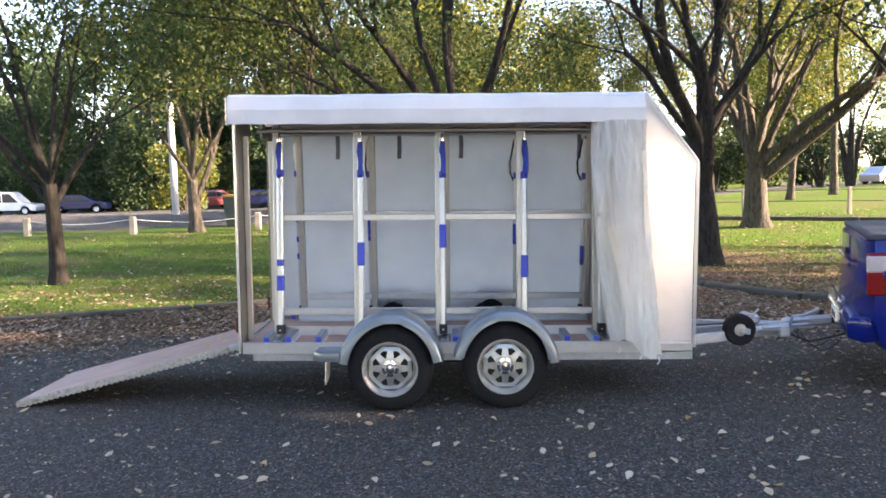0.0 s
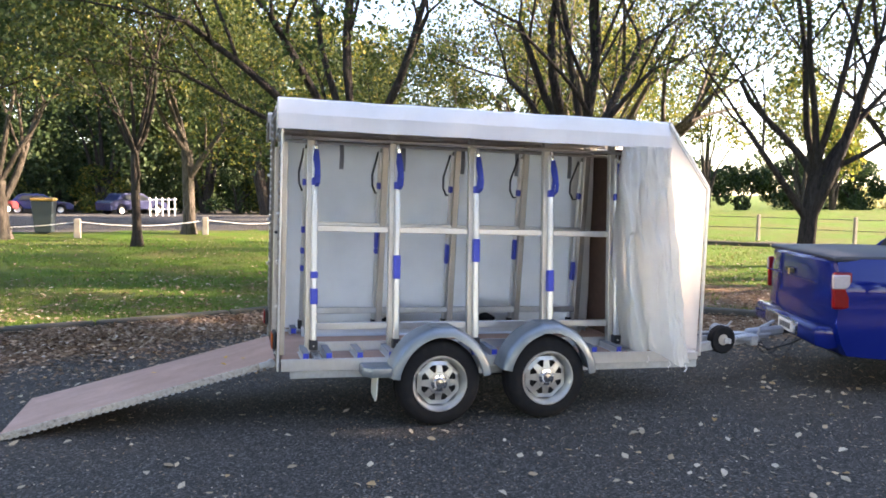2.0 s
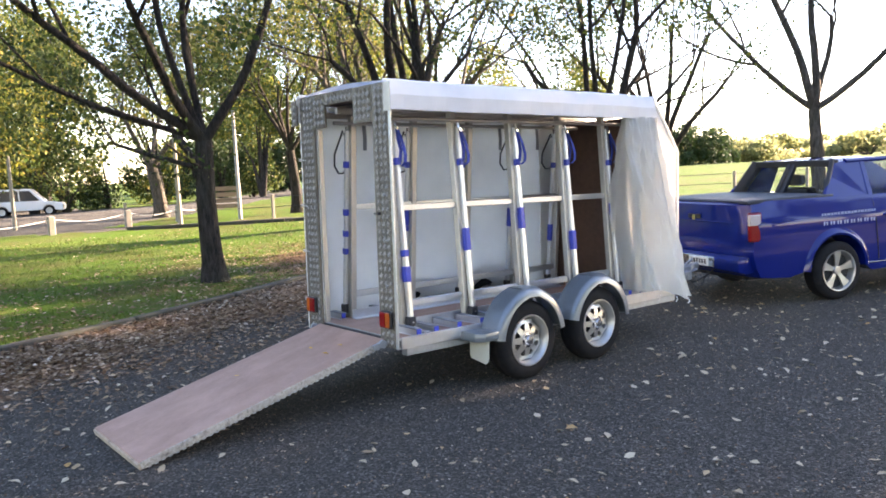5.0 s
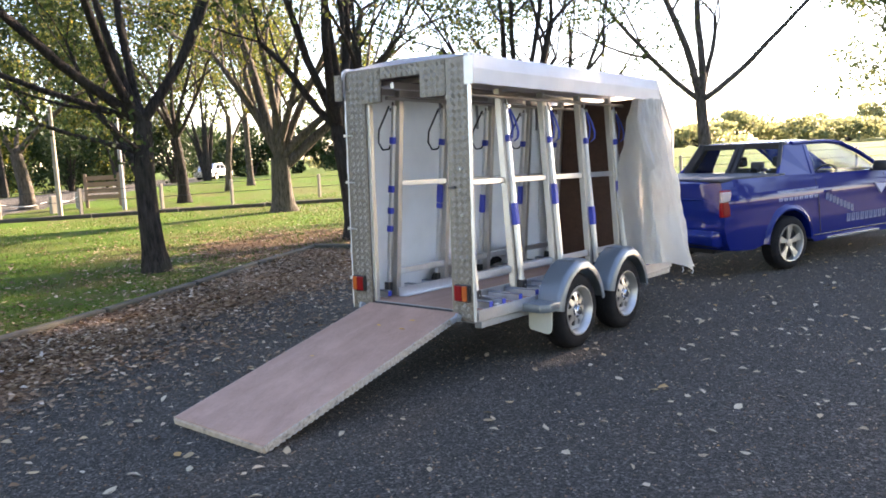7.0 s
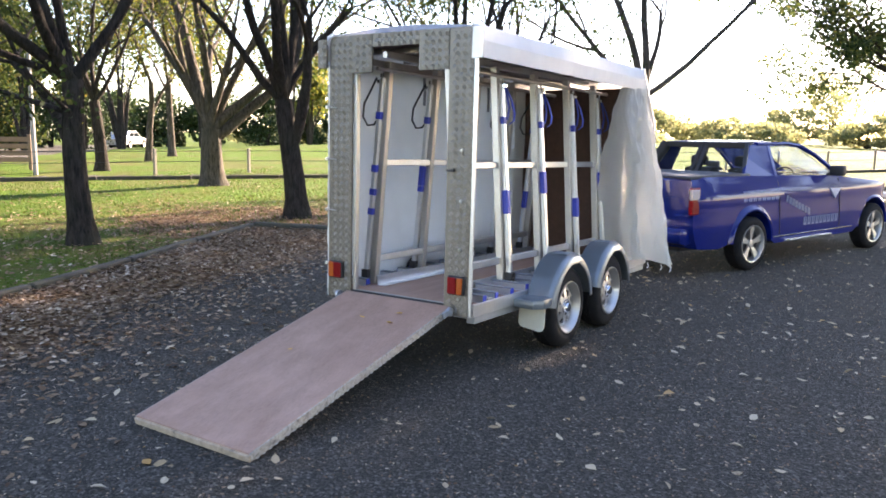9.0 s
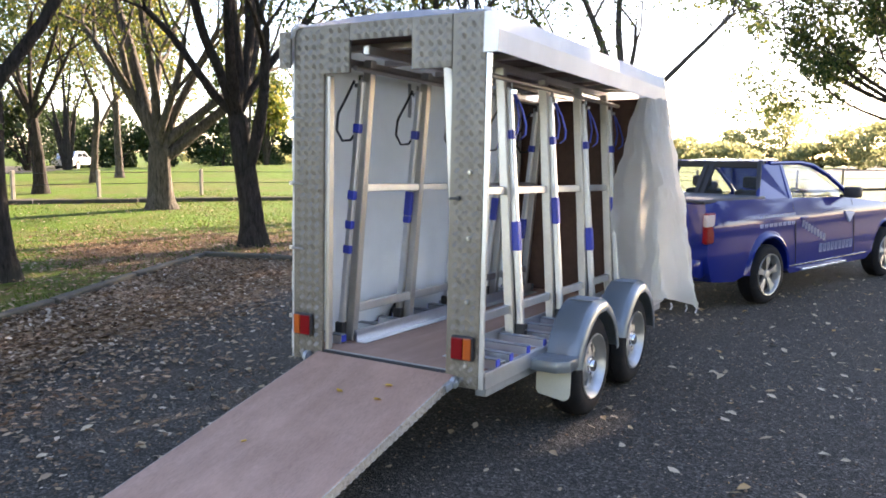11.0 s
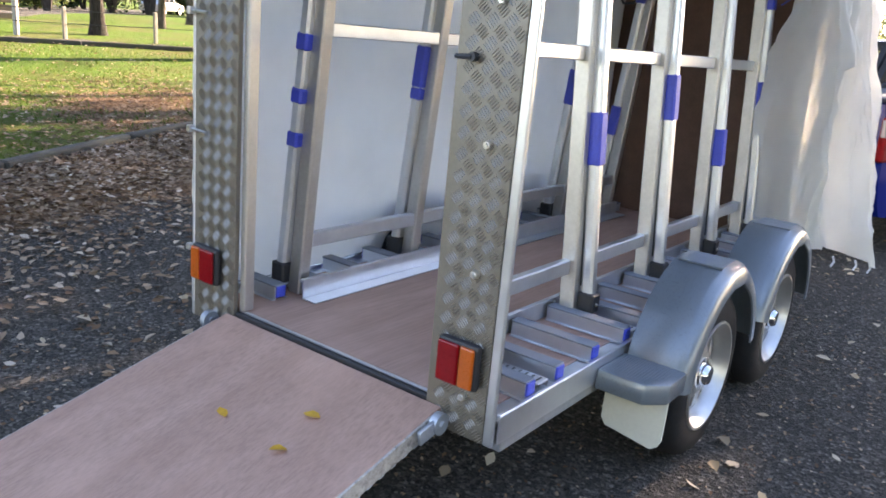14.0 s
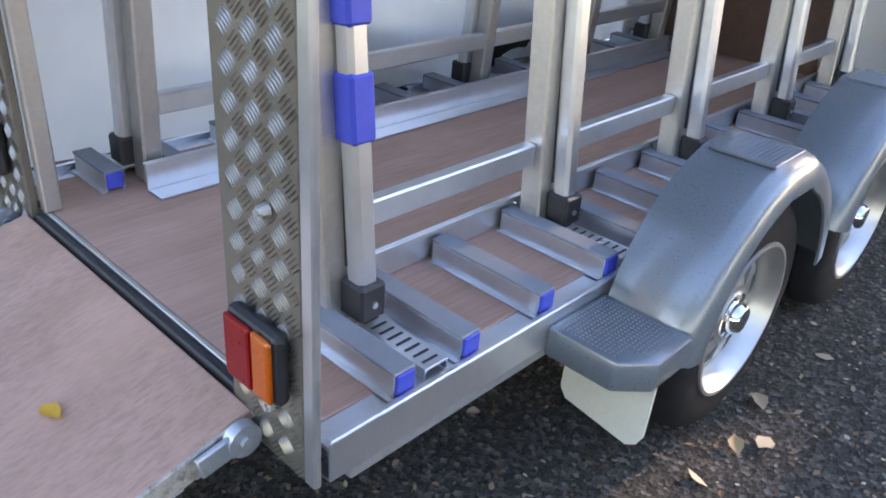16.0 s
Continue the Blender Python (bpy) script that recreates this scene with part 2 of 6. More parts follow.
def ground_mat():
    """Asphalt, leaf litter and lawn, split by the two masks that the ground mesh carries."""
    m, t, p = node_mat("park_ground")
    at = t.nodes.new("ShaderNodeVertexColor")
    at.layer_name = "zone"
    sep = t.nodes.new("ShaderNodeSeparateColor")
    t.links.new(at.outputs["Color"], sep.inputs["Color"])
    # asphalt: stones in dark binder, with worn paler bands
    v = add(t, "TexVoronoi", Scale=75.0)
    c0 = t.nodes.new("ShaderNodeTexCoord")
    t.links.new(c0.outputs["Object"], v.inputs["Vector"])
    n1 = noise_tex(t, 140, 5, 0.7)
    n2 = noise_tex(t, 0.55, 5, 0.6)
    stone = ramp(t, v.outputs["Color"], [(0.25, (0.010, 0.010, 0.010)), (0.5, (0.068, 0.064, 0.056)), (0.75, (0.19, 0.175, 0.150)), (0.93, (0.44, 0.415, 0.365))])
    grit = ramp(t, n1.outputs["Fac"], [(0.36, (0.012, 0.012, 0.013)), (0.72, (0.18, 0.168, 0.145))])
    asphalt = mixed(t, 0.55, stone, grit)
    asphalt = mixed(t, ramp(t, n2.outputs["Fac"], [(0.35, (0.0, 0.0, 0.0)), (0.72, (0.35, 0.35, 0.35))]), asphalt, (0.080, 0.073, 0.061))
    # litter: brown leaves trodden to crumbs
    vl = add(t, "TexVoronoi", Scale=22.0)
    t.links.new(c0.outputs["Object"], vl.inputs["Vector"])
    litter = ramp(t, vl.outputs["Color"], [(0.1, (0.065, 0.034, 0.018)), (0.4, (0.165, 0.092, 0.045)), (0.7, (0.27, 0.168, 0.092)), (0.95, (0.39, 0.285, 0.18))])
    litter = mixed(t, ramp(t, n1.outputs["Fac"], [(0.3, (0, 0, 0)), (0.7, (0.5, 0.5, 0.5))]), litter, (0.06, 0.042, 0.03))
    # lawn
    g1 = noise_tex(t, 30, 6, 0.75)
    g2 = noise_tex(t, 0.5, 5, 0.65)
    lawn = ramp(t, g1.outputs["Fac"], [(0.3, (0.028, 0.060, 0.007)), (0.55, (0.072, 0.135, 0.012)), (0.8, (0.15, 0.20, 0.022))])
    lawn = mixed(t, ramp(t, g2.outputs["Fac"], [(0.44, (0, 0, 0)), (0.66, (0.75, 0.75, 0.75))]), lawn, (0.105, 0.088, 0.035))
    # ragged borders
    edge = noise_tex(t, 5, 6, 0.75)
    def cut(ch, lo, hi):
        a = t.nodes.new("ShaderNodeMath")
        a.operation = "ADD"
        t.links.new(sep.outputs[ch], a.inputs[0])
        s = t.nodes.new("ShaderNodeMath")
        s.operation = "MULTIPLY_ADD"
        s.inputs[1].default_value, s.inputs[2].default_value = 1.0, -0.5
        t.links.new(edge.outputs["Fac"], s.inputs[0])
        t.links.new(s.outputs[0], a.inputs[1])
        return ramp(t, a.outputs[0], [(lo, (0, 0, 0)), (hi, (1, 1, 1))])
    c = mixed(t, cut("Green", 0.42, 0.6), asphalt, litter)
    c = mixed(t, cut("Red", 0.45, 0.55), c, lawn)
    spots = noise_tex(t, 2.2, 6, 0.8)
    c = mixed(t, mixed(t, 1.0, ramp(t, spots.outputs["Fac"], [(0.54, (0, 0, 0)), (0.66, (0.7, 0.7, 0.7))]), cut("Blue", 0.3, 0.7), "MULTIPLY"), c, litter)
    t.links.new(c, p.inputs["Base Color"])
    p.inputs["Roughness"].default_value = 0.9
    p.inputs["Specular IOR Level"].default_value = 0.12
    h = mixed(t, 0.5, v.outputs["Distance"], n1.outputs["Fac"])
    bump(t, p, h, 1.0, 0.03)
    return m


M_GROUND = ground_mat()


# ---- mesh helpers ----
def mesh_of(name, verts, faces, mat, smooth=False):
    me = bpy.data.meshes.new(name)
    me.from_pydata(verts, [], faces)
    if mat:
        me.materials.append(mat)
    if smooth:
        me.shade_smooth()
    return me


def part(name, bm, mat, parent=None, label="", smooth=False):
    """Links a bmesh as one mesh object under its parent."""
    me = bpy.data.meshes.new(name)
    bm.to_mesh(me)
    bm.free()
    me.materials.append(mat)
    if smooth:
        me.shade_smooth()
        me.set_sharp_from_angle(angle=radians(38))
    ob = new(name, me)
    if parent is not None:
        ob.parent = parent
    if label:
        tagged(ob, label)
    return ob


def empty(name, m=None, label="", category="", group="", kind=""):
    ob = new(name)
    if m is not None:
        ob.matrix_world = m
    return tagged(ob, label, category, group, kind)


def bx(bm, x0, x1, y0, y1, z0, z1, bev=0.0, m=None, seg=1):
    """A box, bevelled, into bm."""
    b = bmesh.new()
    bmesh.ops.create_cube(b, size=1.0)
    bmesh.ops.transform(b, verts=b.verts, matrix=Matrix.Translation(((x0 + x1) / 2, (y0 + y1) / 2, (z0 + z1) / 2)) @ Matrix.Diagonal((abs(x1 - x0), abs(y1 - y0), abs(z1 - z0), 1)))
    if bev:
        bmesh.ops.bevel(b, geom=b.edges[:], offset=bev, segments=seg, affect="EDGES", profile=0.5)
    if m is not None:
        bmesh.ops.transform(b, verts=b.verts, matrix=m)
    join(bm, b)
    return bm


def join(bm, b):
    me = bpy.data.meshes.new("tmp")
    b.to_mesh(me)
    b.free()
    bm.from_mesh(me)
    bpy.data.meshes.remove(me)


def box(*a, **k):
    return bx(bmesh.new(), *a, **k)


def beam(bm, p, q, w, h, bev=0.003, up=(0, 0, 1)):
    """A bar of section w by h from p to q."""
    p, q = Vector(p), Vector(q)
    d = q - p
    x = d.normalized()
    y = Vector(up).cross(x)
    if y.length < 1e-4:
        y = Vector((0, 1, 0))
    y.normalize()
    z = x.cross(y)
    m = Matrix((x, y, z)).transposed().to_4x4()
    m.translation = (p + q) / 2
    L = d.length
    return bx(bm, -L / 2, L / 2, -w / 2, w / 2, -h / 2, h / 2, bev, m)


def rod(bm, p, q, r0, r1=None, n=10):
    p, q = Vector(p), Vector(q)
    r1 = r0 if r1 is None else r1
    x = (q - p).normalized()
    a = x.orthogonal().normalized()
    b = x.cross(a)
    ring = [[bm.verts.new(c + (a * math.cos(k * math.tau / n) + b * math.sin(k * math.tau / n)) * r) for k in range(n)] for c, r in ((p, r0), (q, r1))]
    for k in range(n):
        bm.faces.new((ring[0][k], ring[0][(k + 1) % n], ring[1][(k + 1) % n], ring[1][k]))
    bm.faces.new(ring[0][::-1])
    bm.faces.new(ring[1])
    return bm


def tube(bm, pts, r, n=6):
    pts = [Vector(p) for p in pts]
    rings = []
    for i, p in enumerate(pts):
        d = (pts[min(i + 1, len(pts) - 1)] - pts[max(i - 1, 0)]).normalized()
        a = d.orthogonal().normalized() if i == 0 else (prev - d * prev.dot(d)).normalized()
        prev = a
        b = d.cross(a)
        rr = r[i] if isinstance(r, (list, tuple)) else r
        rings.append([bm.verts.new(p + (a * math.cos(k * math.tau / n) + b * math.sin(k * math.tau / n)) * rr) for k in range(n)])
    for u, w in zip(rings, rings[1:]):
        for k in range(n):
            bm.faces.new((u[k], u[(k + 1) % n], w[(k + 1) % n], w[k]))
    bm.faces.new(rings[0][::-1])
    bm.faces.new(rings[-1])
    return bm


def lathe(bm, prof, m, n=40, closed=False):
    """Turns the profile of (radius, along) pairs about the z axis of m."""
    rings = [[bm.verts.new(m @ Vector((r * math.cos(k * math.tau / n), r * math.sin(k * math.tau / n), h))) for k in range(n)] for r, h in prof]
    pairs = list(zip(rings, rings[1:])) + ([(rings[-1], rings[0])] if closed else [])
    for u, w in pairs:
        for k in range(n):
            bm.faces.new((u[k], u[(k + 1) % n], w[(k + 1) % n], w[k]))
    return bm


def slab(bm, pts, y0, y1, bev=0.0):
    """A polygon in the x-z plane pulled from y0 to y1."""
    b = bmesh.new()
    a = [b.verts.new((x, y0, z)) for x, z in pts]
    c = [b.verts.new((x, y1, z)) for x, z in pts]
    b.faces.new(a)
    b.faces.new(c[::-1])
    for i in range(len(pts)):
        j = (i + 1) % len(pts)
        b.faces.new((a[j], a[i], c[i], c[j]))
    bmesh.ops.recalc_face_normals(b, faces=b.faces)
    if bev:
        bmesh.ops.bevel(b, geom=b.edges[:], offset=bev, segments=2, affect="EDGES", profile=0.5)
    join(bm, b)
    return bm


def strip(bm, pts, width_vec, thick=0.002):
    """A thin webbing strap along pts."""
    w = Vector(width_vec) / 2
    n = Vector((0, 1, 0)) if abs(w.x) >= abs(w.y) else Vector((1, 0, 0))
    rows = []
    for p in pts:
        p = Vector(p)
        rows.append([bm.verts.new(p + s * w + u * n * thick) for s, u in ((-1, -1), (1, -1), (1, 1), (-1, 1))])
    for a, b in zip(rows, rows[1:]):
        for k in range(4):
            bm.faces.new((a[k], a[(k + 1) % 4], b[(k + 1) % 4], b[k]))
    bm.faces.new(rows[0][::-1])
    bm.faces.new(rows[-1])
    return bm


# ---- ground: one sheet, asphalt lane, leaf-strewn verge, lawn rising to the far road ----
def ground_z(x, y):
    return min(0.47, 0.018 * max(0.0, y - 8.5)) - min(0.8, 0.03 * max(0.0, y - 37)) + min(0.5, 0.018 * max(0.0, x - 3.5) * min(1.0, max(0.0, (y + 6) / 8)))


KERB = [(-40, -2.5), (-14, 7.4), (-6.0, 10.1), (-3.6, 10.65), (-2.0, 11.2), (-0.4, 11.85), (1.2, 12.6), (3.05, 13.36)]
KERB_TURN = [(3.05, 13.36), (3.5, 12.4), (3.68, 11.4), (4.56, 10.2), (5.7, 9.3), (9.0, 8.6), (16.0, 6.6), (60.0, -6.0)]
EDGE = KERB[:-1] + KERB_TURN
ROAD_NEAR = [(-60, 24.5), (-15, 26.0), (-6, 27.0), (3, 28.3), (9, 32.5), (20, 44), (60, 95)]
PATH = [(-2, 29), (3.0, 26.6), (7.0, 24.0), (11.0, 21.0), (15.0, 17.6), (30.8, 5.6), (60, -17)]


def off_line(line, x, y):
    """Signed distance from a polyline, positive on its left."""
    best = None
    for (ax, ay), (cx, cy) in zip(line, line[1:]):
        dx, dy = cx - ax, cy - ay
        L2 = dx * dx + dy * dy
        k = max(0.0, min(1.0, ((x - ax) * dx + (y - ay) * dy) / L2))
        px, py = ax + k * dx, ay + k * dy
        d = math.hypot(x - px, y - py)
        if best is None or d < best[0] - 1e-9:
            best = (d, (dx * (y - ay) - dy * (x - ax)))
    return best[0] if best[1] > 0 else -best[0]


def steps(marks):
    out = []
    for (a, s), (b, _) in zip(marks, marks[1:]):
        n = max(1, round((b - a) / s))
        out += [a + (b - a) * i / n for i in range(n)]
    return out + [marks[-1][0]]


xs = steps([(-900, 90), (-180, 20), (-40, 3), (-13, 0.3), (10, 0.5), (20, 1.5), (50, 8), (180, 40), (900, 1)])
ys = steps([(-700, 90), (-120, 20), (-20, 3), (-2, 1.0), (7, 0.3), (15, 0.6), (38, 3), (60, 12), (180, 40), (900, 1)])
gv, gf, gc = [], [], []
for y in ys:
    for x in xs:
        gv.append((x, y, ground_z(x, y)))
        e = off_line(EDGE, x, y) if -45 < x < 65 and -30 < y < 40 else (9.0 if y > 12 else -9.0)
        far_lawn = 1.0 if abs(x) > 60 or y > 60 else 0.0
        grass = max(0.0, min(1.0, 0.5 + e / 0.5))
        r = off_line(ROAD_NEAR, x, y)
        if 0 < r < 10.0 and -60 < x < 45 and y < 80:
            grass = 0.0
        shade_floor = 10.0 <= r and y < 75 and -60 < x < 12
        if shade_floor:
            grass = 0.0
        pth = abs(off_line(PATH, x, y)) if y < 40 else 9
        if pth < 0.75 and x > -1:
            grass = 0.0
        verge = 2.1 + 0.5 * math.sin(x * 0.9)
        litter = max(0.0, min(1.0, 1.05 + (e + 0.35) / verge * 0.9)) if e < 0 and -30 < x < 9 else (1.0 if 0 <= e < 0.5 else 0.0)
        if x > 5.5 and e < 0:
            litter *= 0.4
        bare = max(0.0, 1.0 - abs(e - 1.5) / 5.5) if e > 0 else 0.0
        trodden = max(0.0, min(1.0, (x + 1.5) / 4.0)) * max(0.0, min(1.0, 1.35 - e / 4.6)) if e > 0 and -2 < x < 16 else 0.0
        if trodden > 0:
            grass *= 1 - 0.72 * trodden
            litter = 1.0
        if shade_floor:
            litter = 0.35
        gc.append((grass, litter if grass < 0.9 else 0.0, bare, 1.0))
W = len(xs)
for j in range(len(ys) - 1):
    for i in range(W - 1):
        a = j * W + i
        gf.append((a, a + 1, a + W + 1, a + W))
gme = mesh_of("ground", gv, gf, M_GROUND, True)
ca = gme.color_attributes.new("zone", "FLOAT_COLOR", "POINT")
ca.data.foreach_set("color", np.array(gc, dtype=np.float32).ravel())
tagged(new("ground", gme), "dark asphalt lane with a leaf-strewn verge and green lawn", "ground", kind="structure")


def kerb_run(name, line, w, h, label):
    root = empty(name, None, label, "kerb", kind="structure")
    for (ax, ay), (cx, cy) in zip(line, line[1:]):
        L = math.hypot(cx - ax, cy - ay)
        n = max(1, round(L / 2.4))
        for k in range(n):
            p = [ax + (cx - ax) * k / n, ay + (cy - ay) * k / n]
            q = [ax + (cx - ax) * (k + 1) / n, ay + (cy - ay) * (k + 1) / n]
            b = bmesh.new()
            ux, uy = (q[0] - p[0]) / (L / n) * 0.012, (q[1] - p[1]) / (L / n) * 0.012
            beam(b, (p[0] + ux, p[1] + uy, ground_z(*p) + h * 0.42), (q[0] - ux, q[1] - uy, ground_z(*q) + h * 0.42), w, h, 0.018)
            for v in b.verts:
                v.co += Vector(noise.noise_vector(v.co * 1.3)) * 0.012
            part("timber", b, M_KERB, root)
    return root


kerb_run("kerb_lawn", KERB[1:], 0.12, 0.08, "weathered low timber edging along the lawn")
kerb_run("kerb_bay", KERB_TURN[:6], 0.13, 0.10, "weathered timber edging round the tree bay")


kerb_run("kerb_path", [(x - 0.45, y - 0.62) for x, y in PATH[1:]], 0.12, 0.11, "dark timber edging beside the path")


# ---- fallen leaves ----
def leaf_cloud(name, cs, size, mat, flat=1.0, seed=1, lift=0.0):
    """A mesh of many small pointed leaves, each of its own size, turn and curl, at the centres cs."""
    rng = np.random.default_rng(seed)
    cs = np.asarray(cs, dtype=np.float64)
    n = len(cs)
    s = size * rng.uniform(0.6, 1.35, (n, 1))
    if flat < 1.0:
        u = rng.normal(size=(n, 3))
        u /= np.linalg.norm(u, axis=1, keepdims=True)
        w = rng.normal(size=(n, 3))
    else:
        a = rng.uniform(0, math.tau, n)
        u = np.stack([np.cos(a), np.sin(a), rng.normal(0, 0.16, n)], 1)
        w = rng.normal(size=(n, 3))
        w[:, 2] *= 0.15
    v = np.cross(u, w)
    if flat >= 1.0:
        v = np.stack([-u[:, 1], u[:, 0], rng.normal(0, 0.22, n)], 1)
    v /= np.linalg.norm(v, axis=1, keepdims=True) + 1e-9
    nn = np.cross(u, v)
    if flat < 1.0:
        D = np.empty((n, 4, 3))
        D[:, 0] = cs - u * s * 0.52
        D[:, 1] = cs + v * s * 0.36 + nn * s * 0.10
        D[:, 2] = cs + u * s * 0.55
        D[:, 3] = cs - v * s * 0.36 + nn * s * 0.10
        me = bpy.data.meshes.new(name)
        me.vertices.add(4 * n)
        me.vertices.foreach_set("co", D.reshape(-1))
        me.loops.add(4 * n)
        me.loops.foreach_set("vertex_index", np.arange(4 * n, dtype=np.int32))
        me.polygons.add(n)
        me.polygons.foreach_set("loop_start", np.arange(0, 4 * n, 4, dtype=np.int32))
        me.update(calc_edges=True)
        me.validate()
        me.materials.append(mat)
        return me
    P = np.empty((n, 6, 3))
    curl = rng.uniform(-0.12, 0.28, (n, 1)) * s
    P[:, 0] = cs - u * s * 0.5
    P[:, 1] = cs - u * s * 0.12 + v * s * 0.30 + nn * curl
    P[:, 2] = cs + u * s * 0.22 + v * s * 0.24 + nn * curl
    P[:, 3] = cs + u * s * 0.55 + nn * curl * 0.6
    P[:, 4] = cs + u * s * 0.22 - v * s * 0.24 + nn * curl
    P[:, 5] = cs - u * s * 0.12 - v * s * 0.30 + nn * curl
    me = bpy.data.meshes.new(name)
    me.vertices.add(6 * n)
    me.vertices.foreach_set("co", P.reshape(-1))
    base = np.arange(n)[:, None] * 6
    q = np.concatenate([base + [0, 1, 2, 3], base + [0, 3, 4, 5]], 1).reshape(-1)
    me.loops.add(8 * n)
    me.loops.foreach_set("vertex_index", q.astype(np.int32))
    me.polygons.add(2 * n)
    me.polygons.foreach_set("loop_start", np.arange(0, 8 * n, 4, dtype=np.int32))
    me.update(calc_edges=True)
    me.validate()
    me.materials.append(mat)
    return me


def scatter():
    rng = random.Random(5)
    sparse, dense, lawn = [], [], []
    while len(sparse) < 1500:
        x, y = rng.uniform(-9, 12), rng.uniform(-0.5, 11.5)
        e = off_line(EDGE, x, y)
        if e < 0 and rng.random() < 0.25 + 0.75 * noise.noise((x * 0.5, y * 0.5, 3)):
            sparse.append((x, y, ground_z(x, y) + 0.012))
    while len(dense) < 36000:
        x = rng.uniform(-12, 7)
        y = rng.uniform(4.5, 13.5)
        e = off_line(EDGE, x, y)
        if -4.2 < e < 0.12 and rng.random() < (1 + e / 4.2) ** 2.5 * (1 if x < 4 else 0.3):
            dense.append((x, y, ground_z(x, y) + rng.uniform(0.008, 0.035)))
    while len(lawn) < 13000:
        x, y = rng.uniform(-14, 14), rng.uniform(9, 24)
        e = off_line(EDGE, x, y)
        if e > 0 and rng.random() < max(0.12, 1 - e / 6) * (1 if 0 < x < 9 else 0.6):
            lawn.append((x, y, ground_z(x, y) + 0.03))
    tagged(new("scattered_leaves", leaf_cloud("scattered_leaves", sparse, 0.062, M_PALELEAF, 1.0, 2)), "pale dry fallen leaves scattered over the asphalt", "leaves", kind="stuff")
    crumbs = []
    while len(crumbs) < 15000:
        x, y = rng.uniform(-7, 6), rng.uniform(0.5, 8.5)
        if off_line(EDGE, x, y) < 0 and noise.noise((x * 0.8, y * 0.8, 9)) > -0.25 + 0.5 * rng.random() - 0.3:
            crumbs.append((x, y, 0.006 + ground_z(x, y)))
    flecks = []
    while len(flecks) < 2600:
        x, y = rng.uniform(-7, 6), rng.uniform(0.5, 8.5)
        if off_line(EDGE, x, y) < 0:
            flecks.append((x, y, 0.005 + ground_z(x, y)))
    tagged(new("pale_flecks", leaf_cloud("pale_flecks", flecks, 0.016, M_PALELEAF, 1.0, 7)), "pale leaf flecks and grit on the asphalt", "leaves", kind="stuff")
    tagged(new("leaf_crumbs", leaf_cloud("leaf_crumbs", crumbs, 0.020, M_LITTER, 1.0, 6)), "small leaf crumbs and twigs on the asphalt", "leaves", kind="stuff")
    tagged(new("leaf_litter", leaf_cloud("leaf_litter", dense, 0.052, M_LITTER, 1.0, 3)), "thick brown leaf litter along the timber edging", "leaves", kind="stuff")
    tagged(new("lawn_leaves", leaf_cloud("lawn_leaves", lawn, 0.06, M_LITTER, 1.0, 4)), "brown fallen leaves lying on the lawn", "leaves", kind="stuff")


scatter()


def grass():
    rng = np.random.default_rng(8)
    V, F = [], []
    n = 0
    while n < 26000:
        x, y = rng.uniform(-13, 13), 9.8 + 14 * rng.random() ** 1.6
        e = off_line(EDGE, x, y)
        if e < 0.12 or noise.noise((x * 0.7, y * 0.7, 1)) < -0.25:
            continue
        z = ground_z(x, y)
        a = rng.uniform(0, math.tau)
        h, w = rng.uniform(0.03, 0.075), 0.009
        dx, dy = math.cos(a) * w, math.sin(a) * w
        k = len(V)
        lx, ly = rng.normal(0, 0.025, 2)
        V += [(x - dx, y - dy, z - 0.005), (x + dx, y + dy, z - 0.005), (x + lx, y + ly, z + h)]
        F.append((k, k + 1, k + 2))
        n += 1
    tagged(new("grass", mesh_of("grass", V, F, M_GRASSBLADE)), "short green lawn grass blades", "grass", kind="stuff")


grass()


# ---- trees ----
def grow(rng, p, d, r, L, depth, top, out, tips, droop=0.0, wild=0.28, fork=(2, 3), lean=0.0):
    """One limb as a bent, tapering line, with smaller limbs off it."""
    n = max(3, int(L / 0.45))
    pts, rad = [p.copy()], [r]
    end = r * (0.55 if depth else 0.66)
    for i in range(n):
        jit = Vector((rng.gauss(0, 1), rng.gauss(0, 1), rng.gauss(0, 0.7))) * wild * (0.35 if depth == 0 else 1.0) * 0.35
        d = (d + jit + Vector((0, 0, 0.05 - droop * (i / n)))).normalized()
        p = p + d * (L / n)
        pts.append(p.copy())
        rad.append(r + (end - r) * (i + 1) / n)
    out.append((depth, pts, rad))
    if depth >= top:
        tips.append((pts, end))
        return
    if depth >= top - 1:
        tips.append((pts, end))
    k = rng.randint(*fork) + (1 if depth else 0)
    a0 = rng.uniform(0, math.tau)
    for j in range(k):
        a = a0 + j * math.tau / k + rng.uniform(-0.5, 0.5)
        side = d.orthogonal().normalized()
        side = (Matrix.Rotation(a, 3, d) @ side)
        spread = rng.uniform(0.45, 0.95) if depth == 0 else rng.uniform(0.5, 1.1)
        nd = (d + side * spread + Vector((0, 0, 0.12))).normalized()
        at = len(pts) - 1 if j < 2 else rng.randint(len(pts) // 2, len(pts) - 1)
        grow(rng, pts[at], nd, rad[at] * rng.uniform(0.46, 0.68), L * rng.uniform(0.62, 0.9), depth + 1, top, out, tips, droop, wild, fork)


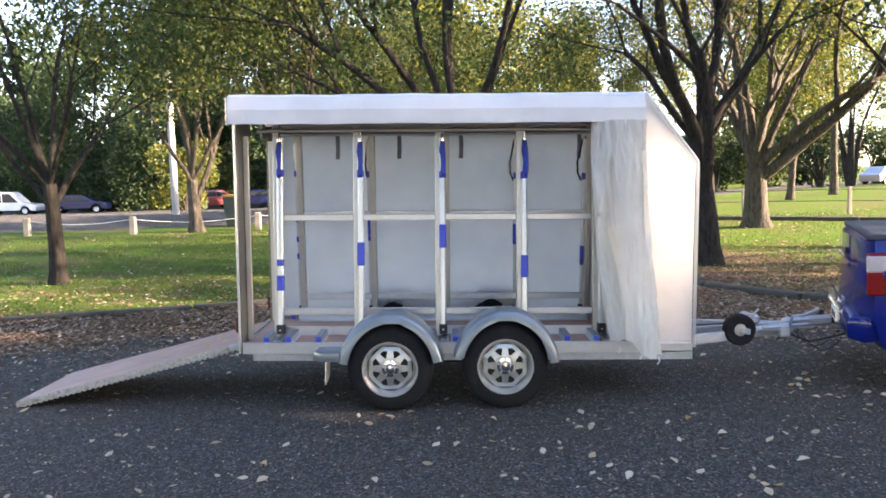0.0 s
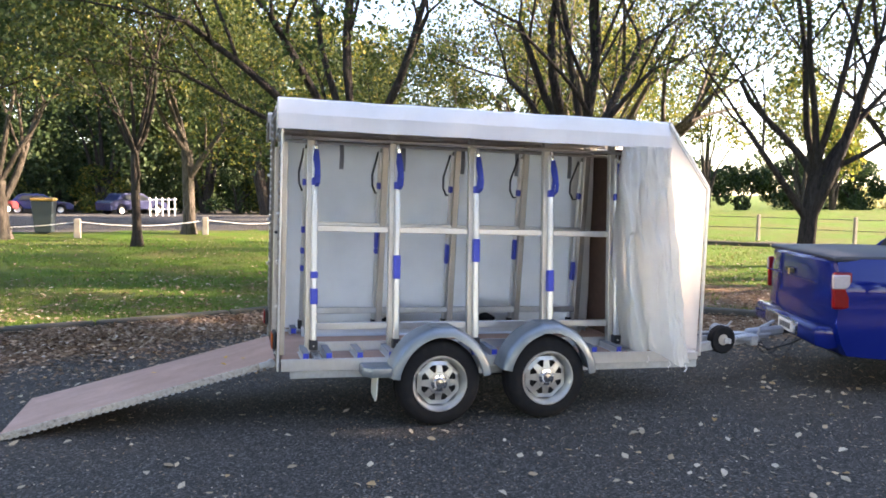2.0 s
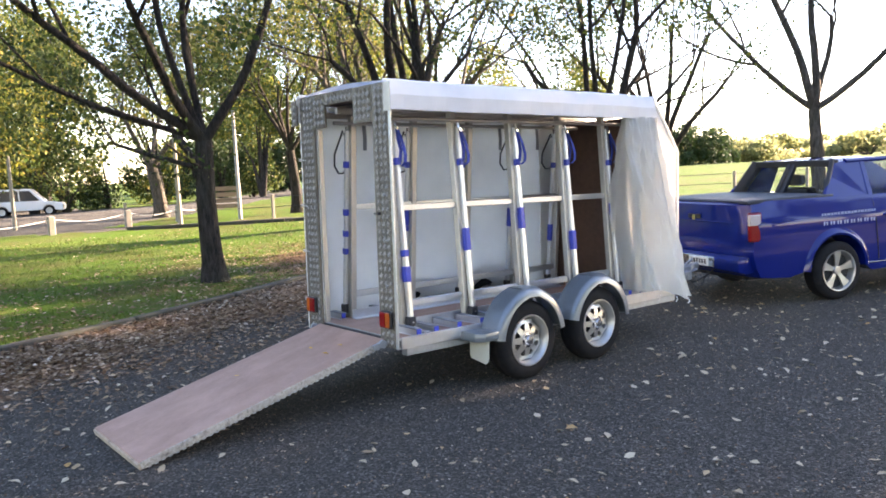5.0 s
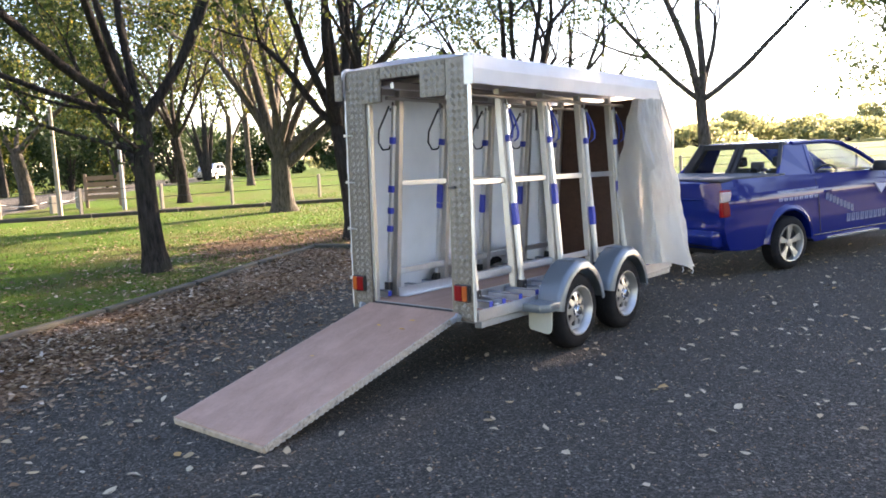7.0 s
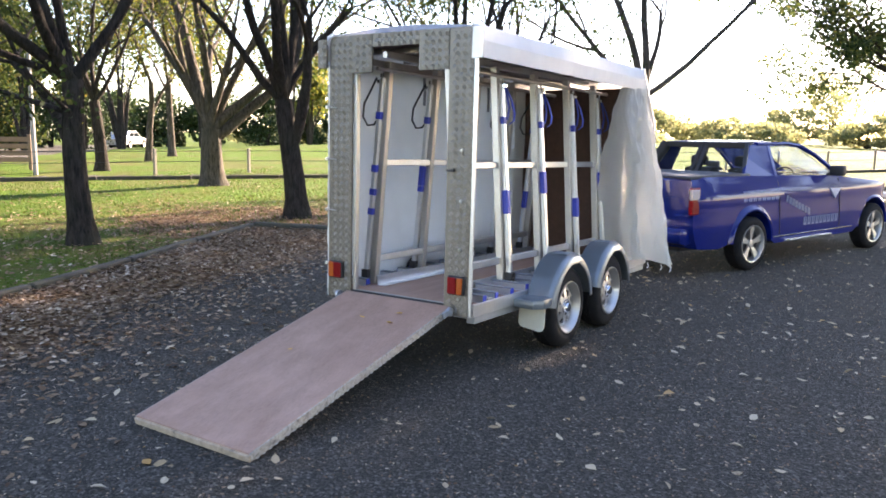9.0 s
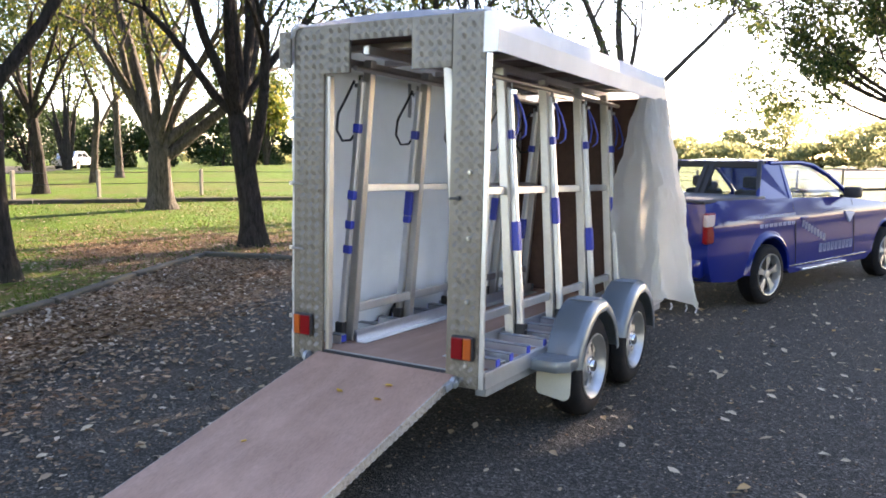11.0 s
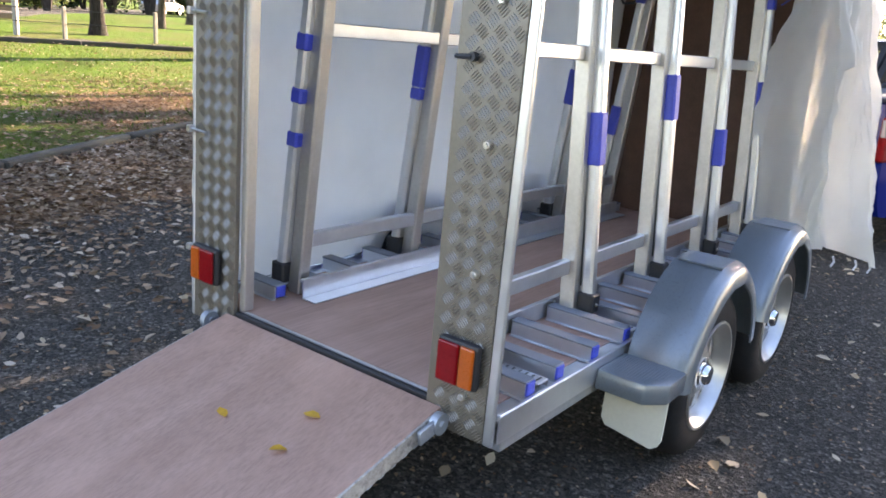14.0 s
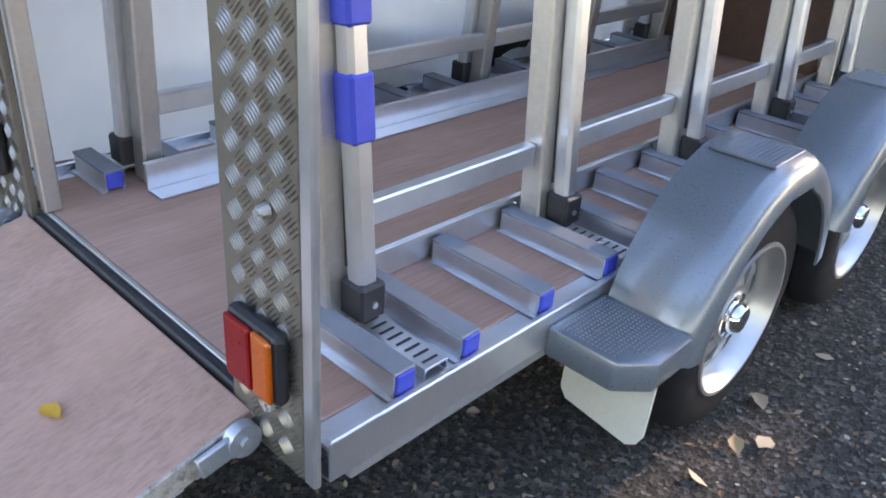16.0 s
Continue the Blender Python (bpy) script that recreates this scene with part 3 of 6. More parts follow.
def limbs_mesh(name, out, mat):
    V, F = [], []
    for depth, pts, rad in out:
        n = (20, 8, 6, 5, 4, 3, 3)[min(depth, 6)]
        prev, last = None, None
        for i, p in enumerate(pts):
            d = (pts[min(i + 1, len(pts) - 1)] - pts[max(i - 1, 0)]).normalized()
            a = d.orthogonal().normalized() if prev is None else (prev - d * prev.dot(d)).normalized()
            prev = a
            b = d.cross(a)
            k0 = len(V)
            for k in range(n):
                th = k * math.tau / n
                wob = 1 + 0.05 * math.sin(th * 3 + 0.4 * i) + 0.16 * noise.noise((math.cos(th) * 2.6, math.sin(th) * 2.6, p.z * 0.7)) if depth == 0 else 1
                V.append(tuple(p + (a * math.cos(th) + b * math.sin(th)) * rad[i] * wob))
            if last is not None:
                for k in range(n):
                    F.append((last + k, last + (k + 1) % n, k0 + (k + 1) % n, k0 + k))
            last = k0
    return mesh_of(name, V, F, mat, True)


SUN_DIR = Vector((math.cos(radians(SUN_EL)) * math.cos(radians(SUN_AZ)), math.cos(radians(SUN_EL)) * math.sin(radians(SUN_AZ)), math.sin(radians(SUN_EL))))


def sun_gap(p):
    """How far off, in widths, a point is from the opening cut through the crowns to let the sun reach the trailer's
    nose.
    """
    v = p - Vector((1.8, 6.72, 1.45))
    side = Vector((-math.sin(radians(SUN_AZ)), math.cos(radians(SUN_AZ)), 0))
    return math.hypot(v.dot(side) / 0.72, v.dot(SUN_DIR.cross(side)) / 1.05)


def tree(seed, x, y, r, first, L, top, leaves, leaf, mat, bark, label, extra=(), lean=(0, 0), fork=(2, 3), droop=0.06, spread=0.5, tall=0.0):
    """A park tree: flared trunk to its first fork, limbs, twigs and a crown of many leaves."""
    rng = random.Random(seed)
    root = empty("tree", pose(x, y, ground_z(x, y)), label, "tree")
    out, tips = [], []
    p, d = Vector((0, 0, -0.12)), Vector((lean[0], lean[1], 1)).normalized()
    pts, rad = [], []
    n = max(5, int(first / 0.4))
    for i in range(n + 1):
        h = i / n
        pts.append(p.copy())
        rad.append(r * (1 + 0.55 * math.exp(-h * first / 0.22)) * (1 - 0.22 * h))
        d = (d + Vector((rng.gauss(0, 0.03), rng.gauss(0, 0.03), 0))).normalized()
        p = p + d * ((first + 0.12) / n)
    out.append((0, pts, rad))
    k = rng.randint(*fork) + 1
    a0 = rng.uniform(0, math.tau)
    for j in range(k):
        a = a0 + j * math.tau / k + rng.uniform(-0.4, 0.4)
        nd = Vector((math.cos(a) * spread, math.sin(a) * spread, rng.uniform(0.55, 1.0))).normalized()
        at = n if j < 2 else rng.randint(int(n * 0.7), n)
        grow(rng, pts[at] - Vector((0, 0, 0.05)), nd, rad[at] * rng.uniform(0.46, 0.66), L * rng.uniform(0.75, 1.1), 1, top, out, tips, droop)
    if tall:
        for j in range(3):
            grow(rng, pts[n].copy(), Vector((rng.uniform(-0.35, 0.35), rng.uniform(-0.35, 0.35), 1)).normalized(), rad[n] * 0.52, tall * rng.uniform(0.85, 1.1), 1, top, out, tips, 0.0, 0.2)
    for h, dx, dy, dz, er, eL, deep in extra:
        at = min(n, max(0, round(h / first * n)))
        grow(rng, pts[at].copy(), Vector((dx, dy, dz)).normalized(), er, eL, deep, top, out, tips, 0.02, 0.2)
    ob = new("trunk", limbs_mesh("trunk", out, bark))
    ob.parent = root
    cs = []
    per = max(1, leaves // max(1, len(tips)))
    for tp, _ in tips:
        for _ in range(per):
            q = tp[rng.randint(1, len(tp) - 1)]
            cs.append((q.x + rng.gauss(0, 0.20), q.y + rng.gauss(0, 0.20), q.z + rng.gauss(-0.05, 0.17)))
    at = Vector((x, y, ground_z(x, y)))
    cs = [c for c in cs if sun_gap(at + Vector(c)) > 1.0]
    if cs:
        cr = new("crown", leaf_cloud("crown", cs, leaf, mat, 0.5, seed))
        cr.parent = root
    return root


GREEN = "broad park tree with dark bark and thinning green leaves"
YELLOW = "autumn park tree with yellowing leaves and grey bark"
tree(11, -6.9, 13.6, 0.135, 1.75, 2.2, 4, 13000, 0.075, M_LEAF, M_BARK, GREEN, [(1.4, -0.8, 0.2, 0.7, 0.06, 2.4, 2)], tall=3.4)
tree(12, -7.9, 24.2, 0.20, 1.6, 2.6, 4, 38000, 0.10, M_LEAF, M_BARKPALE, GREEN, [(1.0, 0.5, 0.2, 1.0, 0.11, 3.0, 1)], tall=3.6)
tree(13, -4.2, 21.75, 0.12, 2.4, 2.3, 4, 34000, 0.095, M_LEAF, M_BARK, GREEN, tall=3.0)
tree(14, -3.1, 25.9, 0.19, 2.6, 2.6, 4, 34000, 0.10, M_LEAF, M_BARKPALE, GREEN, tall=3.0)
tree_b = tree(25, 0.12, 13.65, 0.17, 2.3, 2.6, 4, 36000, 0.08, M_LEAF, M_BARK, GREEN,
     [(2.0, -1.0, 0.75, 0.42, 0.05, 1.5, 3), (2.2, -0.95, 0.1, 0.62, 0.085, 3.4, 2), (2.1, -0.9, 0.5, 0.34, 0.055, 3.4, 2), (2.3, 0.6, -0.3, 1.0, 0.085, 3.0, 2), (1.75, -0.75, -0.55, 0.30, 0.03, 1.1, 4)], tall=3.8)
tree(16, 4.5, 13.75, 0.20, 2.2, 2.8, 4, 11000, 0.08, M_LEAF, M_BARK, GREEN, [(2.2, 0.75, 0.5, 0.75, 0.11, 3.4, 2), (2.2, -0.6, -0.3, 1.0, 0.11, 3.2, 2)], tall=3.8)
tree(17, 7.75, 20.0, 0.30, 1.5, 3.0, 4, 11000, 0.08, M_LEAFYEL, M_BARKPALE, YELLOW, [(1.25, 0.95, -0.35, 0.62, 0.17, 4.2, 2), (1.4, -0.3, 0.2, 1.0, 0.17, 3.6, 1)], tall=3.4)
tree(18, 8.6, 26.3, 0.19, 2.2, 2.7, 4, 13000, 0.09, M_LEAFYEL, M_BARK, YELLOW, tall=3.0)
tree(19, 5.2, 30.4, 0.24, 1.9, 2.7, 4, 16000, 0.095, M_LEAF, M_BARKPALE, GREEN)
tree(20, 12.7, 29.6, 0.13, 3.0, 2.9, 4, 15000, 0.10, M_LEAFYEL, M_BARKPALE, YELLOW)
tree(21, 15.3, 31.6, 0.15, 3.0, 2.9, 4, 15000, 0.10, M_LEAFYEL, M_BARKPALE, YELLOW)
tree(22, 8.63, 12.8, 0.17, 2.0, 2.8, 4, 11000, 0.085, M_LEAF, M_BARK, GREEN, [(1.2, 0.25, -0.3, 1.0, 0.12, 3.4, 1), (2.0, 0.8, -0.5, 0.5, 0.06, 2.8, 2)], tall=3.8)
tree(23, 13.06, 14.2, 0.20, 1.6, 2.7, 4, 12000, 0.09, M_LEAF, M_BARK, GREEN, [(1.3, -0.5, 0.5, 0.9, 0.10, 3.0, 2)], tall=3.6)
# hazy light on this tree is put into its pale bark
tree(24, 14.67, 10.64, 0.18, 2.55, 2.4, 4, 1500, 0.10, M_LEAF, M_BARKPALE, "nearly bare park tree with a wide fork and haze-paled bark",
     [(2.4, -0.52, 0.67, 0.62, 0.085, 3.6, 2), (2.55, 0.56, -0.72, 0.62, 0.085, 3.8, 2), (2.55, 0.12, -0.2, 1.0, 0.11, 4.0, 2), (2.5, -0.15, 0.2, 1.0, 0.11, 4.0, 2)], fork=(0, 0))
# unseen trees added towards the sun to shade the trailer and the lane
for k, (x, y, tl) in enumerate(((18.5, 1.5, 5.0), (20.5, 0.9, 5.6), (27.0, 1.1, 6.6), (34.0, 1.0, 8.0), (24.5, -3.0, 6.0), (30.5, -1.5, 7.0))):
    tree(61 + k, x, y, 0.30, 4.2, 3.2, 4, (7000 if k == 0 else 19000) if y > 0.8 else 3000, 0.20, M_LEAF, M_BARK, GREEN, tall=tl)
# low leafy tree beside the lane, its boughs hanging over the ute's way
tree(81, 25.7, 4.3, 0.20, 2.9, 2.9, 4, 36000, 0.14, M_LEAF, M_BARK, "leafy tree with low hanging boughs beside the lane",
     [(2.3, -0.15, 1.0, 0.08, 0.06, 3.0, 2), (2.8, -0.1, 1.0, 0.35, 0.08, 4.6, 2), (2.9, 0.0, 1.0, 0.65, 0.08, 4.6, 2), (2.9, -0.4, 0.9, 0.75, 0.08, 4.4, 2), (2.7, 0.4, 0.9, 0.3, 0.06, 3.4, 2)], droop=0.16, tall=3.4)


# ---- trailer ----
OX, OY = 0.1, 6.685
trailer = empty("glass_trailer", pose(OX, OY, 0, 0, 1.2, 0), "aluminium rack trailer with white tarpaulin sides and a lowered plywood ramp", "trailer")
SHIFT = Matrix.Translation((-OX, -OY, 0))


def tp(name, bm, mat, parent=None, label="", smooth=False):
    bmesh.ops.transform(bm, verts=bm.verts, matrix=SHIFT)
    return part(name, bm, mat, parent or trailer, label, smooth)


def both(y):
    return 2 * OY - y


# frame and deck
for f in (lambda y: y, both):
    span = lambda a, c: sorted((f(a), f(c)))
    rail = tp("side_rail", box(-1.671, 1.56, *span(6.030, 6.036), 0.398, 0.484, 0.002), M_ALU, label="bright aluminium side rail")
    tp("rail_ledge", box(-1.671, 1.56, *span(6.0365, 6.092), 0.462, 0.4715, 0.001), M_ALU, rail)
    tp("rail_lip", box(-1.671, 1.56, *span(6.028, 6.041), 0.4845, 0.489, 0.0015), M_ALU, rail)
    tp("rail_toe", box(-1.671, 1.56, *span(6.0365, 6.075), 0.398, 0.404, 0.001), M_ALU, rail)
    tp("chassis_rail", box(-1.6, 1.85, *span(6.06, 6.13), 0.335, 0.397, 0.004), M_GALV)
for x in (-1.55, -0.9, -0.06, 0.75, 1.5):
    tp("cross_member", box(x - 0.03, x + 0.03, 6.08, 7.29, 0.36, 0.43, 0.003), M_GALV)
tp("deck", box(-1.66, 1.56, 6.0925, both(6.0925), 0.452, 0.474, 0.002), M_PLY, label="reddish-brown plywood deck")
tp("rear_sill", box(-1.674, -1.662, 6.245, 7.13, 0.415, 0.4755, 0.002), M_ALU_DULL)
tp("sill_seal", box(-1.696, -1.675, 6.25, 7.125, 0.43, 0.4725, 0.004), M_BLACK, label="black rubber seal between deck and ramp")
tp("front_rail", box(1.562, 1.84, 6.032, 7.338, 0.405, 0.47, 0.004), M_ALU)
for y in (6.25, 7.12):
    tp("leaf_spring", box(-0.95, 0.85, y - 0.03, y + 0.03, 0.28, 0.345, 0.01), M_DARKSTEEL)
for x, z in ((-0.498, 0.3175), (0.378, 0.336)):
    b = bmesh.new()
    rod(b, (x, 5.95, z), (x, 7.42, z), 0.03)
    tp("axle", b, M_DARKSTEEL, smooth=True)


# tread plate with its raised bars
def tread(bars, y0, y1, z0, z1, x, cell=0.056):
    """Groups of five raised bars, turned alternately, each group half a cell off the other kind."""
    ny, nz = int((y1 - y0) / (cell / 2)), int((z1 - z0) / (cell / 2))
    s = math.sqrt(0.5)
    verts, faces = [], []
    for i in range(ny):
        for j in range(nz):
            if (i + j) % 2:
                continue
            c = Vector((x, y0 + (i + 0.5) * cell / 2, z0 + (j + 0.5) * cell / 2))
            sg = 1 if i % 2 else -1
            along, across = Vector((0, s, s * sg)), Vector((0, s, -s * sg))
            for k in range(-2, 3):
                m = c + across * (k * 0.0078)
                L = 0.0175 - abs(k) * 0.0012
                n, base = Vector((-0.0030, 0, 0)), Vector((-0.0002, 0, 0))
                wd = across * 0.0018
                q0 = len(verts)
                verts += [m - along * L + base, m - wd + base, m + along * L + base, m + wd + base, m - along * L * 0.6 + n, m + along * L * 0.6 + n]
                faces += [[q0 + q for q in f] for f in ((0, 1, 5, 4), (1, 2, 5), (2, 3, 4, 5), (3, 0, 4))]
    me = bpy.data.meshes.new("bars")
    me.from_pydata(verts, [], faces)
    bars.from_mesh(me)
    bpy.data.meshes.remove(me)


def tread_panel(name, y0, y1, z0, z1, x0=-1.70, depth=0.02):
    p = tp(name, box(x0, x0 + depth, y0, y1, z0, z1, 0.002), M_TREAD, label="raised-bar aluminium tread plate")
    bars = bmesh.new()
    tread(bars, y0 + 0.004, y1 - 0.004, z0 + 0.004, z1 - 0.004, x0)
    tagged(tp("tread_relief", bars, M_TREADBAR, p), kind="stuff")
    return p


tread_panel("rear_column", 6.062, 6.262, 0.40, 2.385)
tread_panel("rear_column", 7.128, 7.352, 0.40, 2.385)
tread_panel("rear_header", 6.264, 6.516, 2.11, 2.385, -1.705)
tread_panel("rear_header", 6.940, 7.126, 2.11, 2.385, -1.705)
tread_panel("rear_header", 6.517, 6.939, 2.29, 2.385, -1.703)
tread_panel("eave_end_plate", 7.354, 7.442, 2.15, 2.362, -1.735)
tp("eave_end_plate", box(-1.737, -1.731, 5.975, 6.06, 2.17, 2.375, 0.002), M_ALU_DULL, label="plain aluminium plate closing the eave")
# bright corner posts and inner column edges
for y0, y1 in ((6.030, 6.060), (7.354, 7.366)):
    tp("corner_post", box(-1.702, -1.686, y0, y1, 0.400, 2.20, 0.004), M_ALU)
for y0, y1 in ((6.228, 6.256), (7.098, 7.126)):
    tp("inner_post", box(-1.678, -1.635, y0, y1, 0.476, 2.10, 0.004), M_ALU_DULL)


# roof with its eaves
def eave(sign):
    prof = [(5.992, 2.177), (5.986, 2.285), (6.020, 2.385), (6.07, 2.405), (6.07, 2.385), (6.035, 2.37), (6.005, 2.282), (6.005, 2.177)]
    b = bmesh.new()
    ys = [(y if sign > 0 else both(y), z) for y, z in prof]
    n = 24
    rings = []
    for i in range(n + 1):
        x = -1.73 + 3.165 * i / n
        sag = 0.004 * math.sin(i * 1.9) + 0.003 * math.sin(i * 0.7 + 1)
        rings.append([b.verts.new((x, y + (sag if z < 2.3 else 0), z + sag * 0.6)) for y, z in ys])
    k = len(ys)
    for u, w in zip(rings, rings[1:]):
        for j in range(k):
            b.faces.new((u[j], u[(j + 1) % k], w[(j + 1) % k], w[j]))
    b.faces.new(rings[0])
    b.faces.new(rings[-1][::-1])
    bmesh.ops.recalc_face_normals(b, faces=b.faces)
    return b


tp("eave_flap", eave(1), M_TARP, label="white rolled tarpaulin eave")
tp("eave_flap", eave(-1), M_TARP, label="white rolled tarpaulin eave")
b = bmesh.new()
rows = []
for i in range(9):
    x = -1.69 + 3.125 * i / 8
    rows.append([b.verts.new((x, 6.055 + 1.26 * j / 8, 2.392 + 0.035 * math.sin(math.pi * j / 8))) for j in range(9)])
for u, w in zip(rows, rows[1:]):
    for j in range(8):
        b.faces.new((u[j], w[j], w[j + 1], u[j + 1]))
bmesh.ops.solidify(b, geom=b.faces[:], thickness=0.012)
tp("roof_sheet", b, M_PANEL, smooth=True)
for y in (6.06, 6.50, 6.87, 7.31):
    tp("roof_beam", box(-1.64, 1.43, y - 0.02, y + 0.02, 2.215, 2.265, 0.003), M_ALU_DULL)
for x in (-1.41, -0.78, -0.11, 0.54, 1.16, 1.41):
    tp("roof_bow", box(x - 0.022, x + 0.022, 6.04, 7.33, 2.270, 2.31, 0.003), M_ALU_DULL)
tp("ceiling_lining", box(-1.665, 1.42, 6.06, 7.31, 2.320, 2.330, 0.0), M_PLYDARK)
for s in (6.975, 6.395):
    b = bmesh.new()
    rod(b, (-1.60, s, 2.15), (1.45, s, 2.15), 0.016)
    tp("curtain_track", b, M_ALU_DULL, smooth=True)


# nose: slanted and upright front, white side panels
def tri_panel(y, t):
    b = bmesh.new()
    slab(b, [(1.20, 0.50), (1.825, 0.50), (1.835, 1.865), (1.435, 2.37), (1.20, 2.37)], y, y + t)
    return b


tp("nose_side", tri_panel(6.036, 0.012), M_TARP_SUN)
tp("nose_side", tri_panel(7.326, 0.012), M_TARP)
tp("nose_front", box(1.822, 1.836, 6.05, 7.324, 0.475, 1.865, 0.003), M_TARP_SUN)
b = bmesh.new()
slab(b, [(1.435, 2.395), (1.84, 1.873), (1.828, 1.863), (1.423, 2.385)], 6.02, 7.35, 0.002)
tp("nose_slope", b, M_TARP_SUN)
for y in (6.026, 7.344):
    b = bmesh.new()
    beam(b, (1.44, y, 2.40), (1.848, y, 1.875), 0.022, 0.022)
    beam(b, (1.848, y, 1.875), (1.848, y, 0.44), 0.022, 0.022)
    tp("nose_trim", b, M_ALU)
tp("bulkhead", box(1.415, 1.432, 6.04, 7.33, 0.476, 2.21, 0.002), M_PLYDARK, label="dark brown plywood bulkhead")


# far side curtain, hanging closed
def curtain_far():
    b = bmesh.new()
    nx, nz = 60, 12
    rows = []
    for i in range(nx + 1):
        x = -1.64 + 3.16 * i / nx
        rows.append([b.verts.new((x, 7.322 + 0.010 * math.sin(x * 7 + 0.4 * math.sin(j)) * (1 - 0.4 * j / nz) + 0.005 * math.sin(x * 19 + j), 0.50 + 1.69 * j / nz)) for j in range(nz + 1)])
    for u, w in zip(rows, rows[1:]):
        for j in range(nz):
            b.faces.new((u[j], w[j], w[j + 1], u[j + 1]))
    bmesh.ops.solidify(b, geom=b.faces[:], thickness=0.002)
    return b


tp("far_curtain", curtain_far(), M_TARP_FAR, label="closed white side curtain", smooth=True)


for x in (-1.08, -0.51, 0.06, 0.60, 1.15):
    b = bmesh.new()
    strip(b, [(x, 7.312, 2.18), (x + 0.004, 7.306, 2.05), (x, 7.308, 1.94)], (0.038, 0, 0))
    tp("curtain_strap", b, M_GREYRUB, None, "grey strap hanging on the far curtain")


# near side curtain, drawn forward into folds and swung outwards at the hem
def zig(p):
    """A softened zigzag of period 2 pi."""
    q = p / math.tau
    w = 4 * abs(q - math.floor(q + 0.5)) - 1
    return 0.75 * w + 0.25 * math.sin(p - math.pi / 2)


def curtain_near():
    b = bmesh.new()
    nu, nv = 150, 60
    rows = []
    for i in range(nu + 1):
        u = i / nu
        col = []
        for j in range(nv + 1):
            v = j / nv                       # 0 at the eave, 1 at the hem
            x0 = 1.03 + 0.03 * v + 0.12 * v ** 2.2
            x1 = 1.43 + 0.05 * v
            s = max(0.0, (u - 0.28) / 0.72)              # along the outer face
            k = max(0.0, 1 - u / 0.28)                   # the flap turned inwards
            x = x0 + (x1 - x0) * (s + 0.012 * math.sin(9 * s + 5 * v)) + 0.10 * k * (1 - k * 0.5)
            out = 0.02 + v ** 1.2 * (0.12 + 0.22 * s) - k * (0.10 + 0.42 * v)
            fold = (0.042 + 0.01 * v) * zig(u * 16 + 1.1 * math.sin(v * 3.2)) * (1 - 0.5 * s) + 0.025 * math.sin(u * 9.5 + v * 4) + 0.006 * zig(u * 41 + v * 9)
            lap = 1 / (1 + math.exp(-(u - 0.47 - 0.10 * v + 0.05 * math.sin(4.2 * v)) / 0.010))     # front layer lapping over the turned-back one
            out += (lap - 0.6) * (0.06 + 0.07 * v * (1 - 0.4 * v))
            fold += 0.022 * (1 - v) ** 1.5 * zig(u * 30 + 2 * v) * lap
            crease = 0.06 * abs(noise.noise((u * 7, v * 4, 2))) + 0.035 * abs(noise.noise((u * 13, v * 11, 5)))
            crease -= 0.07 * math.exp(-((u - 0.36) / 0.07) ** 2 - ((v - 0.40) / 0.10) ** 2) * (1 if v < 0.42 else 0.25)
            z = 2.19 - 1.66 * v - (0.02 * math.sin(u * 9) + 0.09 * u * u * (1 if u < 0.93 else 0.6)) * v
            col.append(b.verts.new((x + fold * 0.35, 5.995 - out + fold * min(1, 0.45 + v) + crease, z)))
        rows.append(col)
    for p, q in zip(rows, rows[1:]):
        for j in range(nv):
            b.faces.new((p[j], q[j], q[j + 1], p[j + 1]))
    bmesh.ops.solidify(b, geom=b.faces[:], thickness=0.003)
    return b


near_curtain = tp("gathered_curtain", curtain_near(), M_TARP_FOLD, label="white tarpaulin curtain gathered in folds", smooth=True)
for x, y, z in ((1.22, 5.80, 0.50), (1.36, 5.71, 0.475), (1.475, 5.655, 0.45)):
    b = bmesh.new()
    tube(b, [(x, y, z), (x + 0.008, y - 0.01, z - 0.03), (x - 0.006, y, z - 0.055)], 0.006, 5)
    tp("hem_toggle", b, M_PANEL, near_curtain)
b = bmesh.new()
for k in range(14):
    z = 2.15 - 1.7 * k / 14
    bx(b, -1.70, -1.67, 7.352, 7.366 + 0.006 * math.sin(k * 2.1), z - 0.122, z, 0.003)
edge = tp("curtain_edge", b, M_TARP)
for z in (1.86, 1.47, 1.08, 0.66):
    b = bmesh.new()
    rod(b, (-1.712, 7.36, z), (-1.715, 7.27, z - 0.004), 0.007, 0.005, 6)
    bx(b, -1.724, -1.703, 7.352, 7.372, z - 0.012, z + 0.012, 0.003)
    tp("toggle_clip", b, M_STEEL, edge)


# racks: raked uprights, rails, clamp poles and cross rungs
PX = [-1.415, -0.764, -0.102, 0.555, 1.17]


def lean_y(z, y0):
    return y0 + (z - 0.5) * 0.092


def rake_y(z, y0):
    return y0 + (z - 0.5) * 0.072


